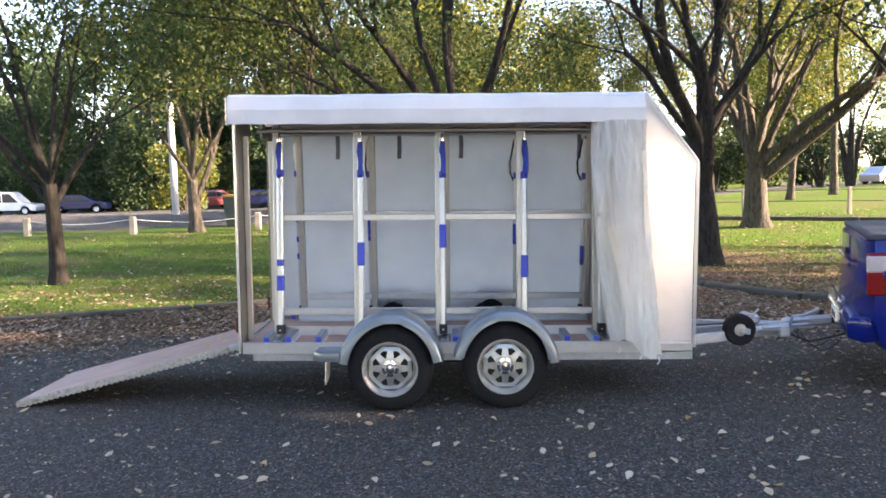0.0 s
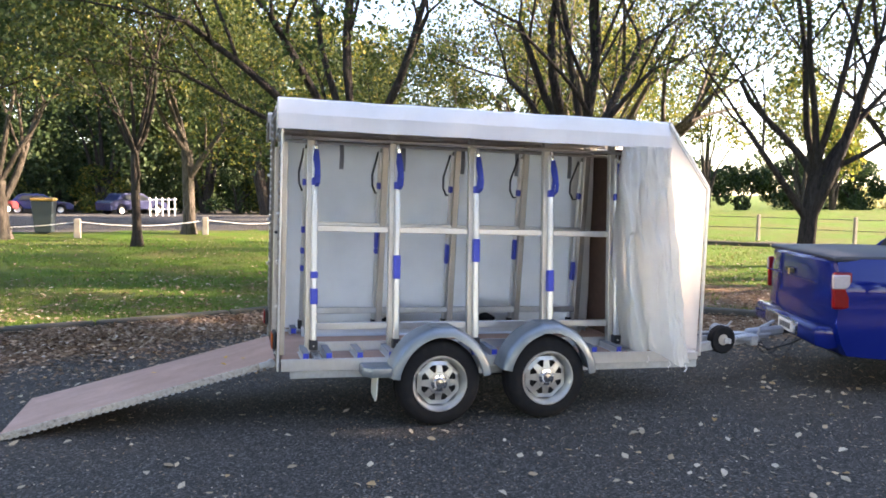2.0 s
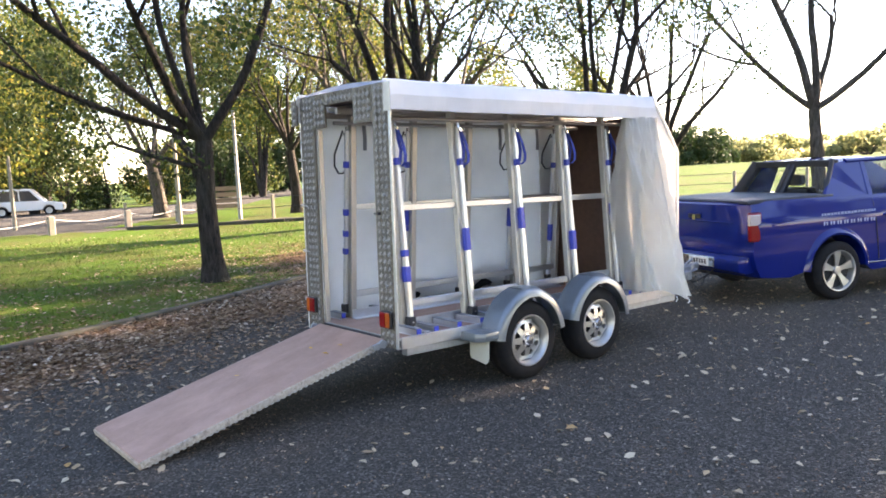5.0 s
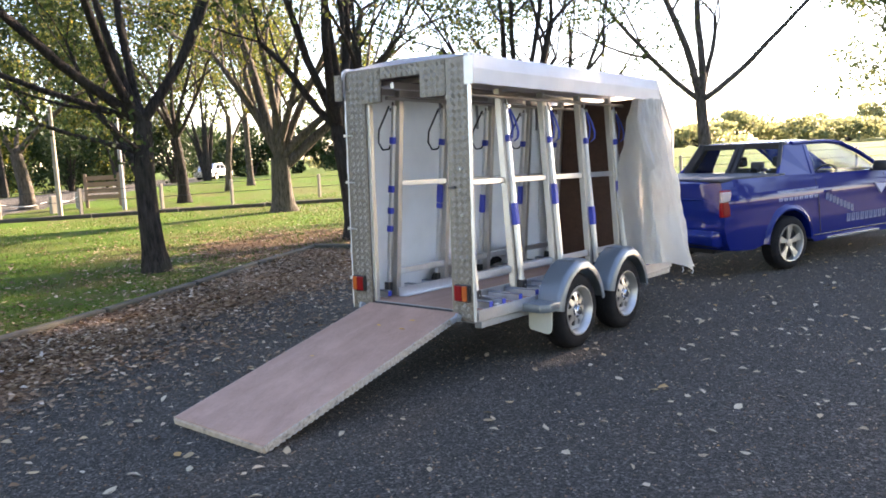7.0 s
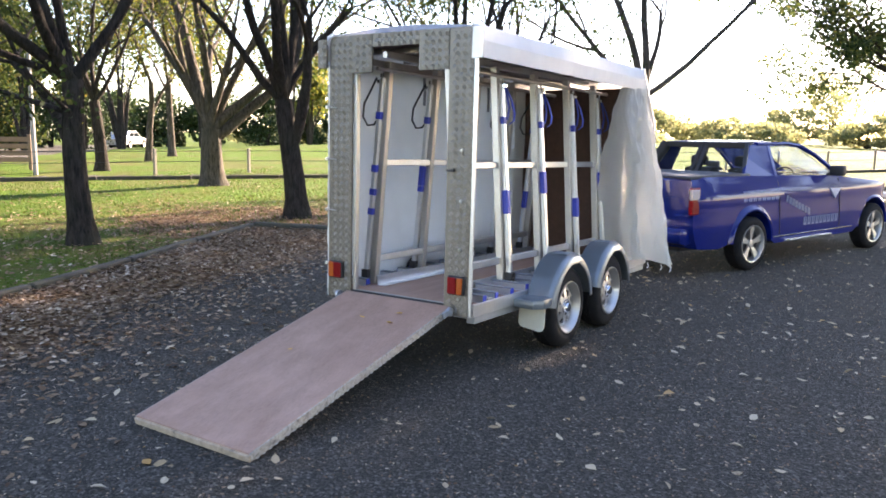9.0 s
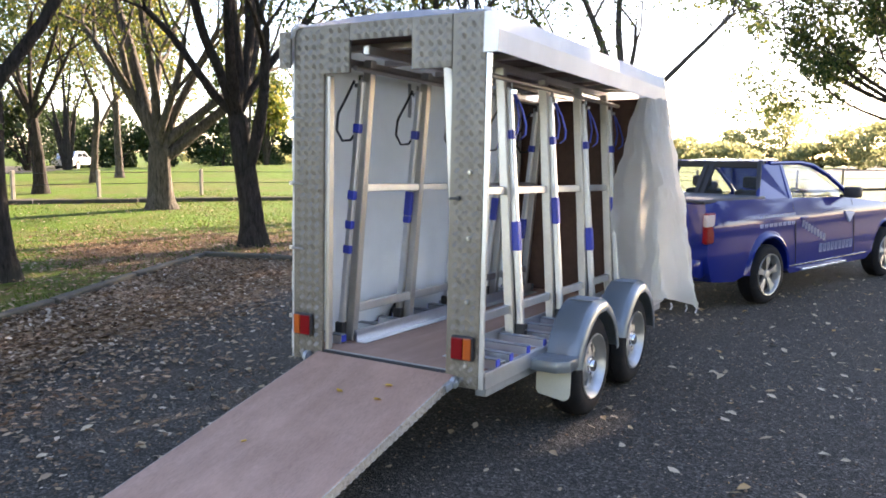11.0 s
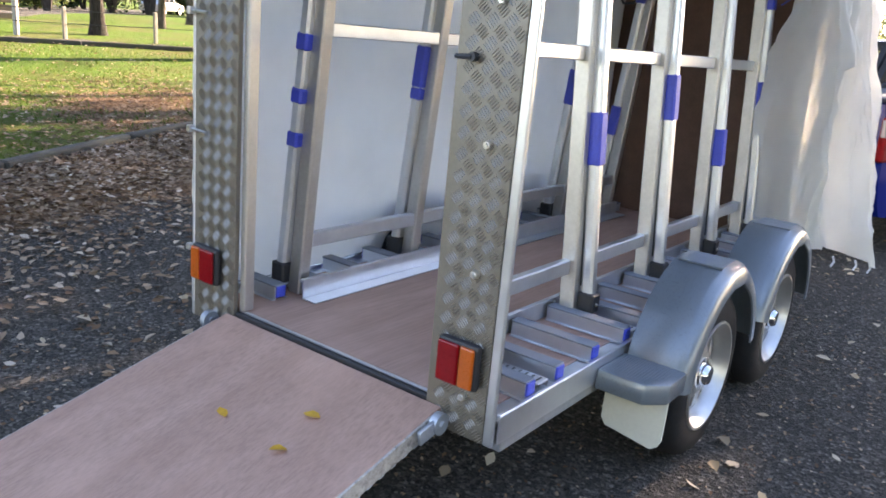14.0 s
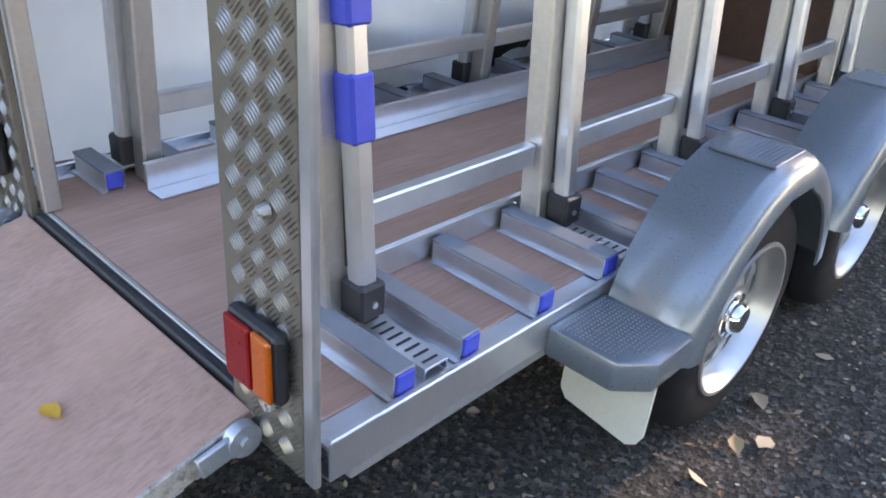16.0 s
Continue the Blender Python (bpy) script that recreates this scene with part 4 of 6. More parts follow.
def rack(near):
    up_dx = -0.035 if near else 0.028
    f = (lambda y: y) if near else (lambda y: 13.45 - y)
    P = lambda x, y, z: (x, f(y), z)
    frame_ob = tp("rack_frame", box(-1.43, 1.20, *sorted((f(6.372), f(6.378))), 0.476, 0.552, 0.001), M_ALU, label="raked aluminium storage rack")
    tp("floor_angle", box(-1.43, 1.20, *sorted((f(6.380), f(6.445))), 0.476, 0.481, 0.001), M_ALU, frame_ob)
    tp("angle_lip", box(-1.43, 1.20, *sorted((f(6.362), f(6.371))), 0.541, 0.552, 0.001), M_ALU, frame_ob)
    for x in PX:
        b = bmesh.new()
        beam(b, P(x + up_dx, rake_y(0.478, 6.305), 0.478), P(x + up_dx, rake_y(2.22, 6.305), 2.22), 0.052, 0.06, 0.005, (0, 1, 0))
        tp("upright", b, M_ALU_DULL, frame_ob)
        b = bmesh.new()
        rod(b, P(x + up_dx, 6.372, 0.53), P(x + up_dx, 6.360, 0.53), 0.007, n=8)
        tp("bolt", b, M_STEEL, frame_ob)
    for z, h in ((0.685, 0.055), (1.447, 0.05)):
        for xa, xb in zip(PX, PX[1:]):
            y = rake_y(z, 6.312)
            b = bmesh.new()
            beam(b, P(xa + up_dx + 0.027, y, z), P(xb + up_dx - 0.027, y, z), 0.034, h, 0.004)
            tp("rail", b, M_ALU, frame_ob)
    # clamp poles with black feet, tape and straps
    tapes = ([(1.09, 0.055), (0.925, 0.125)], [(1.155, 0.19)], [(1.295, 0.19)], [(1.05, 0.18)], [(1.29, 0.16)]) if near else \
            ([(1.40, 0.06), (1.215, 0.055), (1.06, 0.055)], [(1.33, 0.17), (1.22, 0.05)], [(1.20, 0.18)], [(1.25, 0.19)], [(1.05, 0.18)])
    for n, x in enumerate(PX):
        a, c = Vector(P(x, lean_y(0.56, 6.244), 0.56)), Vector(P(x, lean_y(2.10, 6.244), 2.10))
        b = bmesh.new()
        beam(b, a, c, 0.046, 0.046, 0.009, (0, 1, 0))
        pole = tp("clamp_pole", b, M_ALU)
        fy = f(lean_y(0.55, 6.244))
        b = bmesh.new() if near else None
        # thin black strip on the pole's side towards the upright
        if near:
            beam(b, P(x, lean_y(0.61, 6.2735), 0.61), P(x, lean_y(2.08, 6.2735), 2.08), 0.034, 0.014, 0.003, (0, 1, 0))
            tp("black_strip", b, M_BLACK, pole, "thin black strip behind the pole")
        tp("foot", box(x - 0.032, x + 0.032, fy - 0.033, fy + 0.033, 0.515, 0.592, 0.006), M_BLACK, pole, "black plastic foot")
        b = bmesh.new()
        s = -1 if near else 1
        rod(b, (x, fy + s * 0.033, 0.550), (x, fy + s * 0.037, 0.550), 0.007, n=8)
        tp("bolt", b, M_STEEL, pole)
        for z, h in tapes[n] + [(1.81 - 0.01 * n, 0.06)]:
            y = f(lean_y(z, 6.244))
            b = bmesh.new()
            beam(b, P(x, lean_y(z - h / 2, 6.244), z - h / 2), P(x, lean_y(z + h / 2, 6.244), z + h / 2), 0.056, 0.056, 0.007, (0, 1, 0))
            tp("tape_band", b, M_BLUETAPE, pole, "blue tape wrapped round the pole")
        b = bmesh.new()
        rod(b, P(x, 6.372, 2.075), P(x, 6.372, 2.13), 0.014, 0.010, 8)
        bx(b, x - 0.012, x + 0.012, *sorted((f(6.335), f(6.372))), 2.055, 2.085, 0.004)
        tp("strap_hook", b, M_CHROME, pole)
        ys = -0.035 if near else 0.035
        y0 = f(6.365)
        if near:
            b = bmesh.new()
            strip(b, [(x, y0 + ys * 0.6, 2.06), (x - 0.01, y0 + ys * 1.3, 1.98), (x + 0.005, y0 + ys * 1.6, 1.90), (x, y0 + ys * 1.3, 1.80)], (0.03, 0, 0))
            strip(b, [(x + 0.006, y0 + ys * 0.6, 2.06), (x + 0.012, y0 + ys * 2.0, 1.96), (x + 0.014, y0 + ys * 2.9, 1.86), (x + 0.012, y0 + ys * 2.8, 1.80), (x + 0.004, y0 + ys * 1.8, 1.77)], (0.03, 0, 0))
            tp("strap", b, M_BLUESTRAP, pole, "blue webbing strap hanging in a loop")
        else:
            b = bmesh.new()
            tube(b, [(x - 0.02, y0 + 0.02, 2.10), (x - 0.03, y0 + 0.06, 2.02), (x - 0.05, y0 + 0.12, 1.90), (x - 0.045, y0 + 0.135, 1.80), (x - 0.02, y0 + 0.11, 1.735), (x, y0 + 0.06, 1.74), (x, y0 + 0.035, 1.77)], 0.0085, 6)
            tp("strap", b, M_BLACKSTRAP, pole, "black strap hanging in a loop", True)
    # rungs across the deck
    mids = [(a + c) / 2 + 0.008 for a, c in zip(PX, PX[1:])]
    for x in sorted([p + d for p in PX for d in (-0.074, 0.098)] + mids):
        y0, y1 = sorted((f(6.052), f(6.362)))
        if not near:
            y1 = 7.308
            y0 = 7.13 if x < -1.4 else y0
        b = bmesh.new()
        bx(b, x - 0.024, x - 0.020, y0, y1, 0.4745, 0.523, 0.001)
        bx(b, x + 0.020, x + 0.024, y0, y1, 0.4745, 0.523, 0.001)
        bx(b, x - 0.036, x - 0.024, y0, y1, 0.4745, 0.477, 0.0005)
        bx(b, x + 0.024, x + 0.036, y0, y1, 0.4745, 0.477, 0.0005)
        rung = tp("rung", b, M_ALU, label="aluminium channel rung with a rubber top")
        tp("rubber_top", box(x - 0.026, x + 0.026, y0 - 0.002, y1 + 0.002, 0.5232, 0.531, 0.002), M_GREYRUB, rung)
        e = y0 if near or x < -1.4 else y1
        tp("end_cap", box(x - 0.0215, x + 0.0215, e - 0.007, e + 0.007, 0.484, 0.526, 0.002), M_BLUETAPE, rung, "blue end cap")
    for x in [p + 0.012 for p in PX]:
        y0, y1 = sorted((f(6.055), f(6.25)))
        b = bmesh.new()
        bx(b, x - 0.03, x + 0.03, y0, y1, 0.492, 0.498, 0.001)
        bx(b, x - 0.03, x - 0.025, y0, y1, 0.4745, 0.493, 0.001)
        bx(b, x + 0.025, x + 0.03, y0, y1, 0.4745, 0.493, 0.001)
        plate = tp("slotted_plate", b, M_ALU)
        for k in range(8):
            y = y0 + 0.018 + (y1 - y0 - 0.03) * k / 7
            tp("slot", box(x - 0.019, x + 0.019, y - 0.003, y + 0.003, 0.4985, 0.4995, 0.0), M_DARKSTEEL, plate)


rack(True)
rack(False)


# wheels
def trailer_wheel(x, y, z, face):
    """face -1: the outer side looks to -y."""
    m = pose(x, y, z, 90 if face < 0 else -90, 0, 0)
    R, w = 0.332, 0.105
    b = bmesh.new()
    prof = [(0.20, -w + 0.015), (0.215, -w), (0.25, -w - 0.004), (0.295, -w + 0.006), (0.318, -w + 0.025), (R - 0.004, -w + 0.05), (R, -w + 0.075)]
    prof += [(R - (0.009 if k % 2 else 0.0), -w + 0.075 + (2 * w - 0.15) * k / 8) for k in range(9)]
    prof += [(r, -h) for r, h in reversed(prof[:7])]
    lathe(b, prof, m, 48)
    bmesh.ops.recalc_face_normals(b, faces=b.faces)
    tyre = tp("tyre", b, M_TYRE, smooth=True, label="black road tyre")
    b = bmesh.new()
    lathe(b, [(0.205, -w + 0.01), (0.215, w - 0.004), (0.212, w + 0.006), (0.203, w + 0.006), (0.198, w - 0.004), (0.186, w - 0.018), (0.176, w - 0.055), (0.172, 0.0), (0.172, -w + 0.02)], m, 48)
    tp("rim", b, M_RIM, tyre, smooth=True)
    # disc with eight windows that widen outwards
    b = bmesh.new()
    n, hs = 8, math.tau / 16

    def P(r, t, h):
        return b.verts.new(m @ Vector((r * math.cos(t), r * math.sin(t), h + 0.014)))
    for k in range(n):
        a = k * math.tau / n
        for (r0, w0, h0), (r1, w1, h1) in (((0.045, hs, 0.064), (0.086, hs, 0.060)), ((0.086, 0.33, 0.060), (0.138, 0.15, 0.050)), ((0.138, 0.15, 0.050), (0.144, hs, 0.049)), ((0.144, hs, 0.049), (0.178, hs, 0.036))):
            b.faces.new((P(r0, a - w0, h0), P(r0, a + w0, h0), P(r1, a + w1, h1), P(r1, a - w1, h1)))
    bmesh.ops.remove_doubles(b, verts=b.verts, dist=0.0008)
    bmesh.ops.recalc_face_normals(b, faces=b.faces)
    r = bmesh.ops.extrude_face_region(b, geom=b.faces[:], use_keep_orig=True)
    bmesh.ops.translate(b, verts=[v for v in r["geom"] if isinstance(v, bmesh.types.BMVert)], vec=m.to_3x3() @ Vector((0, 0, -0.008)))
    bmesh.ops.recalc_face_normals(b, faces=b.faces)
    tp("wheel_spider", b, M_RIM, tyre, "silver steel wheel centre with eight windows")
    b = bmesh.new()
    lathe(b, [(0.0, 0.0), (0.172, 0.0)], m, 32)
    tp("brake_disc", b, M_DARKSTEEL, tyre)
    b = bmesh.new()
    lathe(b, [(0.066, 0.06), (0.064, 0.080), (0.044, 0.083), (0.042, 0.098), (0.034, 0.108), (0.0, 0.112)], m, 24)
    tp("hub_cap", b, M_CHROME, tyre, smooth=True)
    for k in range(5):
        b = bmesh.new()
        a = k * math.tau / 5 + 0.3
        rod(b, m @ Vector((0.055 * math.cos(a), 0.055 * math.sin(a), 0.06)), m @ Vector((0.055 * math.cos(a), 0.055 * math.sin(a), 0.084)), 0.010, n=6)
        tp("wheel_nut", b, M_STEEL, tyre)


for x, z in ((-0.498, 0.3175), (0.378, 0.336)):
    trailer_wheel(x - 0.007, 5.94, z, -1)
    trailer_wheel(x - 0.007, both(5.94), z, 1)


# mudguards
def mudguard(x, z, near, a0, a1):
    f = (lambda y: y) if near else both
    b = bmesh.new()
    rows = []
    n = 26
    for i in range(n + 1):
        a = radians(a0 + (a1 - a0) * i / n)
        R = 0.405 + 0.030 * abs(math.sin(a)) ** 3
        if abs(math.degrees(a) - 90) < 13:
            R = 0.435 / math.sin(a)
        sec = [(R - 0.03, 6.022), (R, 6.018), (R + 0.002, 5.845), (R - 0.006, 5.815), (R - 0.028, 5.798), (R - 0.075, 5.794), (R - 0.078, 5.800), (R - 0.03, 5.806), (R - 0.012, 5.83), (R - 0.010, 6.010)]
        rows.append([b.verts.new((x + r * math.cos(a), f(y), z + r * math.sin(a))) for r, y in sec])
    k = len(sec)
    for u, w in zip(rows, rows[1:]):
        for j in range(k):
            b.faces.new((u[j], u[(j + 1) % k], w[(j + 1) % k], w[j]))
    b.faces.new(rows[0])
    b.faces.new(rows[-1][::-1])
    bmesh.ops.recalc_face_normals(b, faces=b.faces)
    g = tp("mudguard", b, M_FENDER, smooth=True, label="grey plastic mudguard")
    y0, y1 = sorted((f(5.838), f(6.0)))
    p = tp("step_pad", box(x - 0.085, x + 0.085, y0, y1, z + 0.430, z + 0.4375, 0.002), M_FENDER, g)
    b = bmesh.new()
    for i in range(14):
        for j in range(13):
            cx, cy = x - 0.075 + 0.15 * i / 13, y0 + 0.014 + (y1 - y0 - 0.028) * j / 12
            v = [b.verts.new((cx + dx, cy + dy, z + 0.4377)) for dx, dy in ((-0.004, 0), (0, -0.004), (0.004, 0), (0, 0.004))]
            t = b.verts.new((cx, cy, z + 0.440))
            for q in range(4):
                b.faces.new((v[q], v[(q + 1) % 4], t))
    tagged(tp("stud_relief", b, M_FENDER, p), kind="stuff")
    return g


for near in (True, False):
    f = (lambda y: y) if near else both
    g = mudguard(-0.498, 0.3175, near, 10, 172)
    mudguard(0.378, 0.336, near, 6, 168)
    b = bmesh.new()
    pts = [(-1.095, 6.03), (-0.885, 6.03), (-0.885, 5.80), (-1.03, 5.80), (-1.095, 5.86)]
    lo = [b.verts.new((px, f(py), 0.385)) for px, py in pts]
    hi = [b.verts.new((px + 0.006, f(py), 0.455)) for px, py in pts]
    b.faces.new(lo[::-1]); b.faces.new(hi)
    for i in range(5):
        b.faces.new((lo[i], lo[(i + 1) % 5], hi[(i + 1) % 5], hi[i]))
    bmesh.ops.recalc_face_normals(b, faces=b.faces)
    bmesh.ops.bevel(b, geom=b.edges[:], offset=0.008, segments=2, affect="EDGES", profile=0.5)
    step = tp("guard_step", b, M_FENDER, smooth=True, label="grey plastic step behind the mudguard")
    b = bmesh.new()
    for i in range(16):
        for j in range(18):
            cx, cy = -1.07 + 0.17 * i / 15, 5.835 + 0.18 * j / 17
            if cx < -1.02 and cy < 5.87:
                continue
            v = [b.verts.new((cx + dx, f(cy + dy), 0.4555)) for dx, dy in ((-0.0035, 0), (0, -0.0035), (0.0035, 0), (0, 0.0035))]
            t = b.verts.new((cx, f(cy), 0.458))
            for q in range(4):
                b.faces.new((v[q], v[(q + 1) % 4], t))
    tagged(tp("stud_relief", b, M_FENDER, step), kind="stuff")
    b = bmesh.new()
    ya, yb = f(5.81), f(6.03)
    prof = [(ya, 0.43), (yb, 0.43), (yb, 0.25), (yb + (ya - yb) * 0.08, 0.225), (ya + (yb - ya) * 0.16, 0.20), (ya + (yb - ya) * 0.05, 0.215), (ya, 0.24)]
    a = [b.verts.new((-0.99 - 0.04 * (0.43 - pz), py, pz)) for py, pz in prof]
    c = [b.verts.new((-0.982 - 0.04 * (0.43 - pz), py, pz)) for py, pz in prof]
    b.faces.new(a); b.faces.new(c[::-1])
    for i in range(len(prof)):
        j = (i + 1) % len(prof)
        b.faces.new((a[i], a[j], c[j], c[i]))
    bmesh.ops.recalc_face_normals(b, faces=b.faces)
    tp("mudflap", b, M_FLAP, label="cream mudflap")

# tail lamps on the rear columns
for y0, y1, outer in ((6.082, 6.218, -1), (7.19, 7.328, 1)):
    z0, z1 = 0.552, 0.686
    base = tp("tail_lamp", box(-1.732, -1.7035, y0, y1, z0, z1, 0.012, seg=2), M_BLACK, label="square red and amber tail lamp")
    ym = (y0 + y1) / 2 - outer * -0.012
    red = (ym + 0.001, y1 - 0.008) if outer < 0 else (y0 + 0.008, ym - 0.001)
    amb = (y0 + 0.008, ym - 0.001) if outer < 0 else (ym + 0.001, y1 - 0.008)
    tp("red_lens", box(-1.743, -1.731, *red, z0 + 0.008, z1 - 0.008, 0.006, seg=2), M_REDLENS, base, "red lens")
    tp("amber_lens", box(-1.742, -1.731, *amb, z0 + 0.008, z1 - 0.008, 0.006, seg=2), M_AMBERLENS, base, "amber lens")
for z in (1.56, 1.21, 0.87, 0.52):
    b = bmesh.new()
    rod(b, (-1.702, 6.135, z), (-1.716, 6.135, z), 0.013, 0.010, 10)
    rod(b, (-1.716, 6.135, z), (-1.722, 6.135, z), 0.006, 0.006, 8)
    tp("bolt", b, M_STEEL)
b = bmesh.new()
rod(b, (-1.705, 6.20, 1.42), (-1.725, 6.20, 1.42), 0.012, 0.012, 8)
rod(b, (-1.722, 6.20, 1.42), (-1.722, 6.25, 1.418), 0.007, 0.006, 8)
tp("latch_pin", b, M_DARKSTEEL)

# ramp, hinged down behind
def ramp_part(name, s0, s1, y0, y1, h0, h1, mat, parent=None, label="", bev=0.004):
    ax, az, cx, cz = -1.72, 0.435, -3.57, -0.045
    L = math.hypot(cx - ax, cz - az)
    ux, uz = (cx - ax) / L, (cz - az) / L
    m = Matrix(((ux, 0, uz, ax), (0, 1, 0, 0), (uz, 0, -ux, az), (0, 0, 0, 1)))
    return tp(name, box(s0, s1, y0, y1, h0, h1, bev, m), mat, parent, label)


RL = math.hypot(1.85, 0.48)
ramp_board = ramp_part("ramp", -0.024, RL, 6.205, 7.16, 0.0, 0.022, M_PLY, None, "lowered reddish plywood loading ramp", 0.003)
ramp_part("ramp_core", 0.02, RL - 0.01, 6.209, 7.156, -0.028, -0.0005, M_PLYEDGE, ramp_board)
for y0 in (6.199, 7.1565):
    ramp_part("edge_strip", 0.02, RL, y0, y0 + 0.009, -0.03, 0.020, M_RAMPEDGE, ramp_board, bev=0.002)
for k in range(40):
    s = 0.05 + (RL - 0.1) * k / 39
    ramp_part("edge_tooth", s - 0.012, s + 0.012, 6.2035, 6.2205, -0.040, -0.029, M_GALV, ramp_board, bev=0.003)
ramp_part("tip_strip", RL - 0.004, RL + 0.014, 6.20, 7.165, -0.03, 0.012, M_PLYEDGE, ramp_board, bev=0.004)
b = bmesh.new()
rod(b, (-1.712, 6.19, 0.425), (-1.712, 7.2, 0.425), 0.011)
tp("hinge_rod", b, M_DARKSTEEL, smooth=True)
for y in (6.185, 7.215):
    b = bmesh.new()
    rod(b, (-1.735, y - 0.012, 0.43), (-1.735, y + 0.012, 0.43), 0.032, n=16)
    if y < 7:
        beam(b, (-1.735, y, 0.43), (-1.82, y, 0.412), 0.012, 0.045, 0.003)
    rod(b, (-1.735, y - 0.02, 0.43), (-1.735, y + 0.02, 0.43), 0.012, n=8)
    tp("hinge", b, M_GALV, smooth=True)

# drawbar
for s in (1, -1):
    b = bmesh.new()
    beam(b, (1.80, OY + s * 0.42, 0.43), (2.85, OY + s * 0.03, 0.47), 0.05, 0.08, 0.004)
    tp("drawbar_arm", b, M_GALV)
b = bmesh.new()
beam(b, (1.9, OY, 0.44), (3.05, OY, 0.49), 0.06, 0.07, 0.006)
tp("drawbar_spine", b, M_GALV)
b = bmesh.new()
beam(b, (2.80, OY, 0.50), (3.22, OY, 0.53), 0.075, 0.085, 0.02)
beam(b, (2.95, OY, 0.55), (3.12, OY, 0.62), 0.025, 0.025, 0.006)
tp("coupling", b, M_GALV, label="galvanised tow coupling")
b = bmesh.new()
m = pose(2.34, 6.42, 0.50, 90, 0, 0)
lathe(b, [(0.05, -0.035), (0.115, -0.042), (0.13, -0.028), (0.13, 0.028), (0.115, 0.042), (0.05, 0.035)], m, 28)
jw = tp("jockey_wheel", b, M_TYRE, smooth=True, label="jockey wheel swung up beside the drawbar")
b = bmesh.new()
lathe(b, [(0.0, -0.03), (0.055, -0.028), (0.055, 0.028), (0.0, 0.03)], m, 20)
tp("jockey_hub", b, M_RIM, jw, smooth=True)
b = bmesh.new()
rod(b, (2.34, 6.47, 0.50), (2.82, 6.52, 0.47), 0.025)
beam(b, (2.34, 6.37, 0.50), (2.48, 6.40, 0.47), 0.012, 0.05, 0.004)
rod(b, (2.55, 6.47, 0.50), (2.95, 6.52, 0.52), 0.015)
tp("jockey_tube", b, M_GALV, jw, smooth=True)
b = bmesh.new()
rod(b, (2.78, 6.50, 0.47), (2.80, 6.47, 0.60), 0.010, n=8)
rod(b, (2.80, 6.47, 0.60), (2.88, 6.46, 0.61), 0.008, n=8)
bx(b, 2.70, 2.79, 6.47, 6.55, 0.42, 0.52, 0.01)
tp("jockey_clamp", b, M_GALV, jw)
b = bmesh.new()
bx(b, 2.42, 2.60, OY - 0.05, OY + 0.06, 0.50, 0.58, 0.02)
rod(b, (2.50, OY - 0.06, 0.55), (2.50, OY + 0.07, 0.55), 0.045, n=14)
rod(b, (2.50, OY - 0.07, 0.55), (2.56, OY - 0.10, 0.64), 0.009, n=8)
tp("brake_actuator", b, M_GALV, label="small galvanised winch on the drawbar")
for s in (-1, 1):
    b = bmesh.new()
    for k in range(16):
        q = k / 15
        c = Vector((2.92 + 0.42 * q, OY + s * (0.05 + 0.03 * math.sin(math.pi * q)), 0.45 - 0.17 * math.sin(math.pi * q)))
        d = Vector((0.42, 0, -0.17 * math.pi * math.cos(math.pi * q) / 1)).normalized() * 0.016
        w = Vector((0, 0.010, 0)) if k % 2 else Vector((0, 0, 0.010))
        tube(b, [c - d, c + w, c + d, c - w, c - d], 0.0035, 4)
    tp("safety_chain", b, M_DARKSTEEL, label="slack safety chain")
b = bmesh.new()
tube(b, [(1.95, OY - 0.10, 0.50), (2.30, OY - 0.08, 0.515), (2.70, OY - 0.06, 0.47), (3.0, OY - 0.10, 0.36), (3.25, OY - 0.12, 0.42), (3.40, OY - 0.14, 0.50)], 0.009, 6)
tp("light_cable", b, M_BLACK, smooth=True)

# yellow leaves lying on the ramp
for k, (x, y) in enumerate(((-2.06, 6.711), (-1.935, 6.48), (-2.08, 6.447), (-2.62, 6.86))):
    on_ramp = pose(OX, OY, 0, 0, 1.2, 0) @ SHIFT @ Vector((x, y, 0.4655 + (x + 1.72) * 0.2595))
    me = leaf_cloud("fallen_leaf", [tuple(on_ramp)], 0.045, M_YELLEAF, 1.0, 40 + k)
    tagged(new("fallen_leaf", me), "small yellow fallen leaf lying on the ramp", "leaf", "leaves on the ramp")


# ---- blue utility car ----
ute = empty("utility_car", pose(3.457, 6.81, 0.0, 0, -0.95, -20.7), "dark blue utility car with a soft black tonneau cover", "car")


def arch(cx, cz, r, a0, a1, n=14):
    return [(cx + r * math.cos(radians(a0 + (a1 - a0) * i / n)), cz + r * math.sin(radians(a0 + (a1 - a0) * i / n))) for i in range(n + 1)]


HW, RA, FA, WR = 0.955, 1.22, 4.32, 0.345


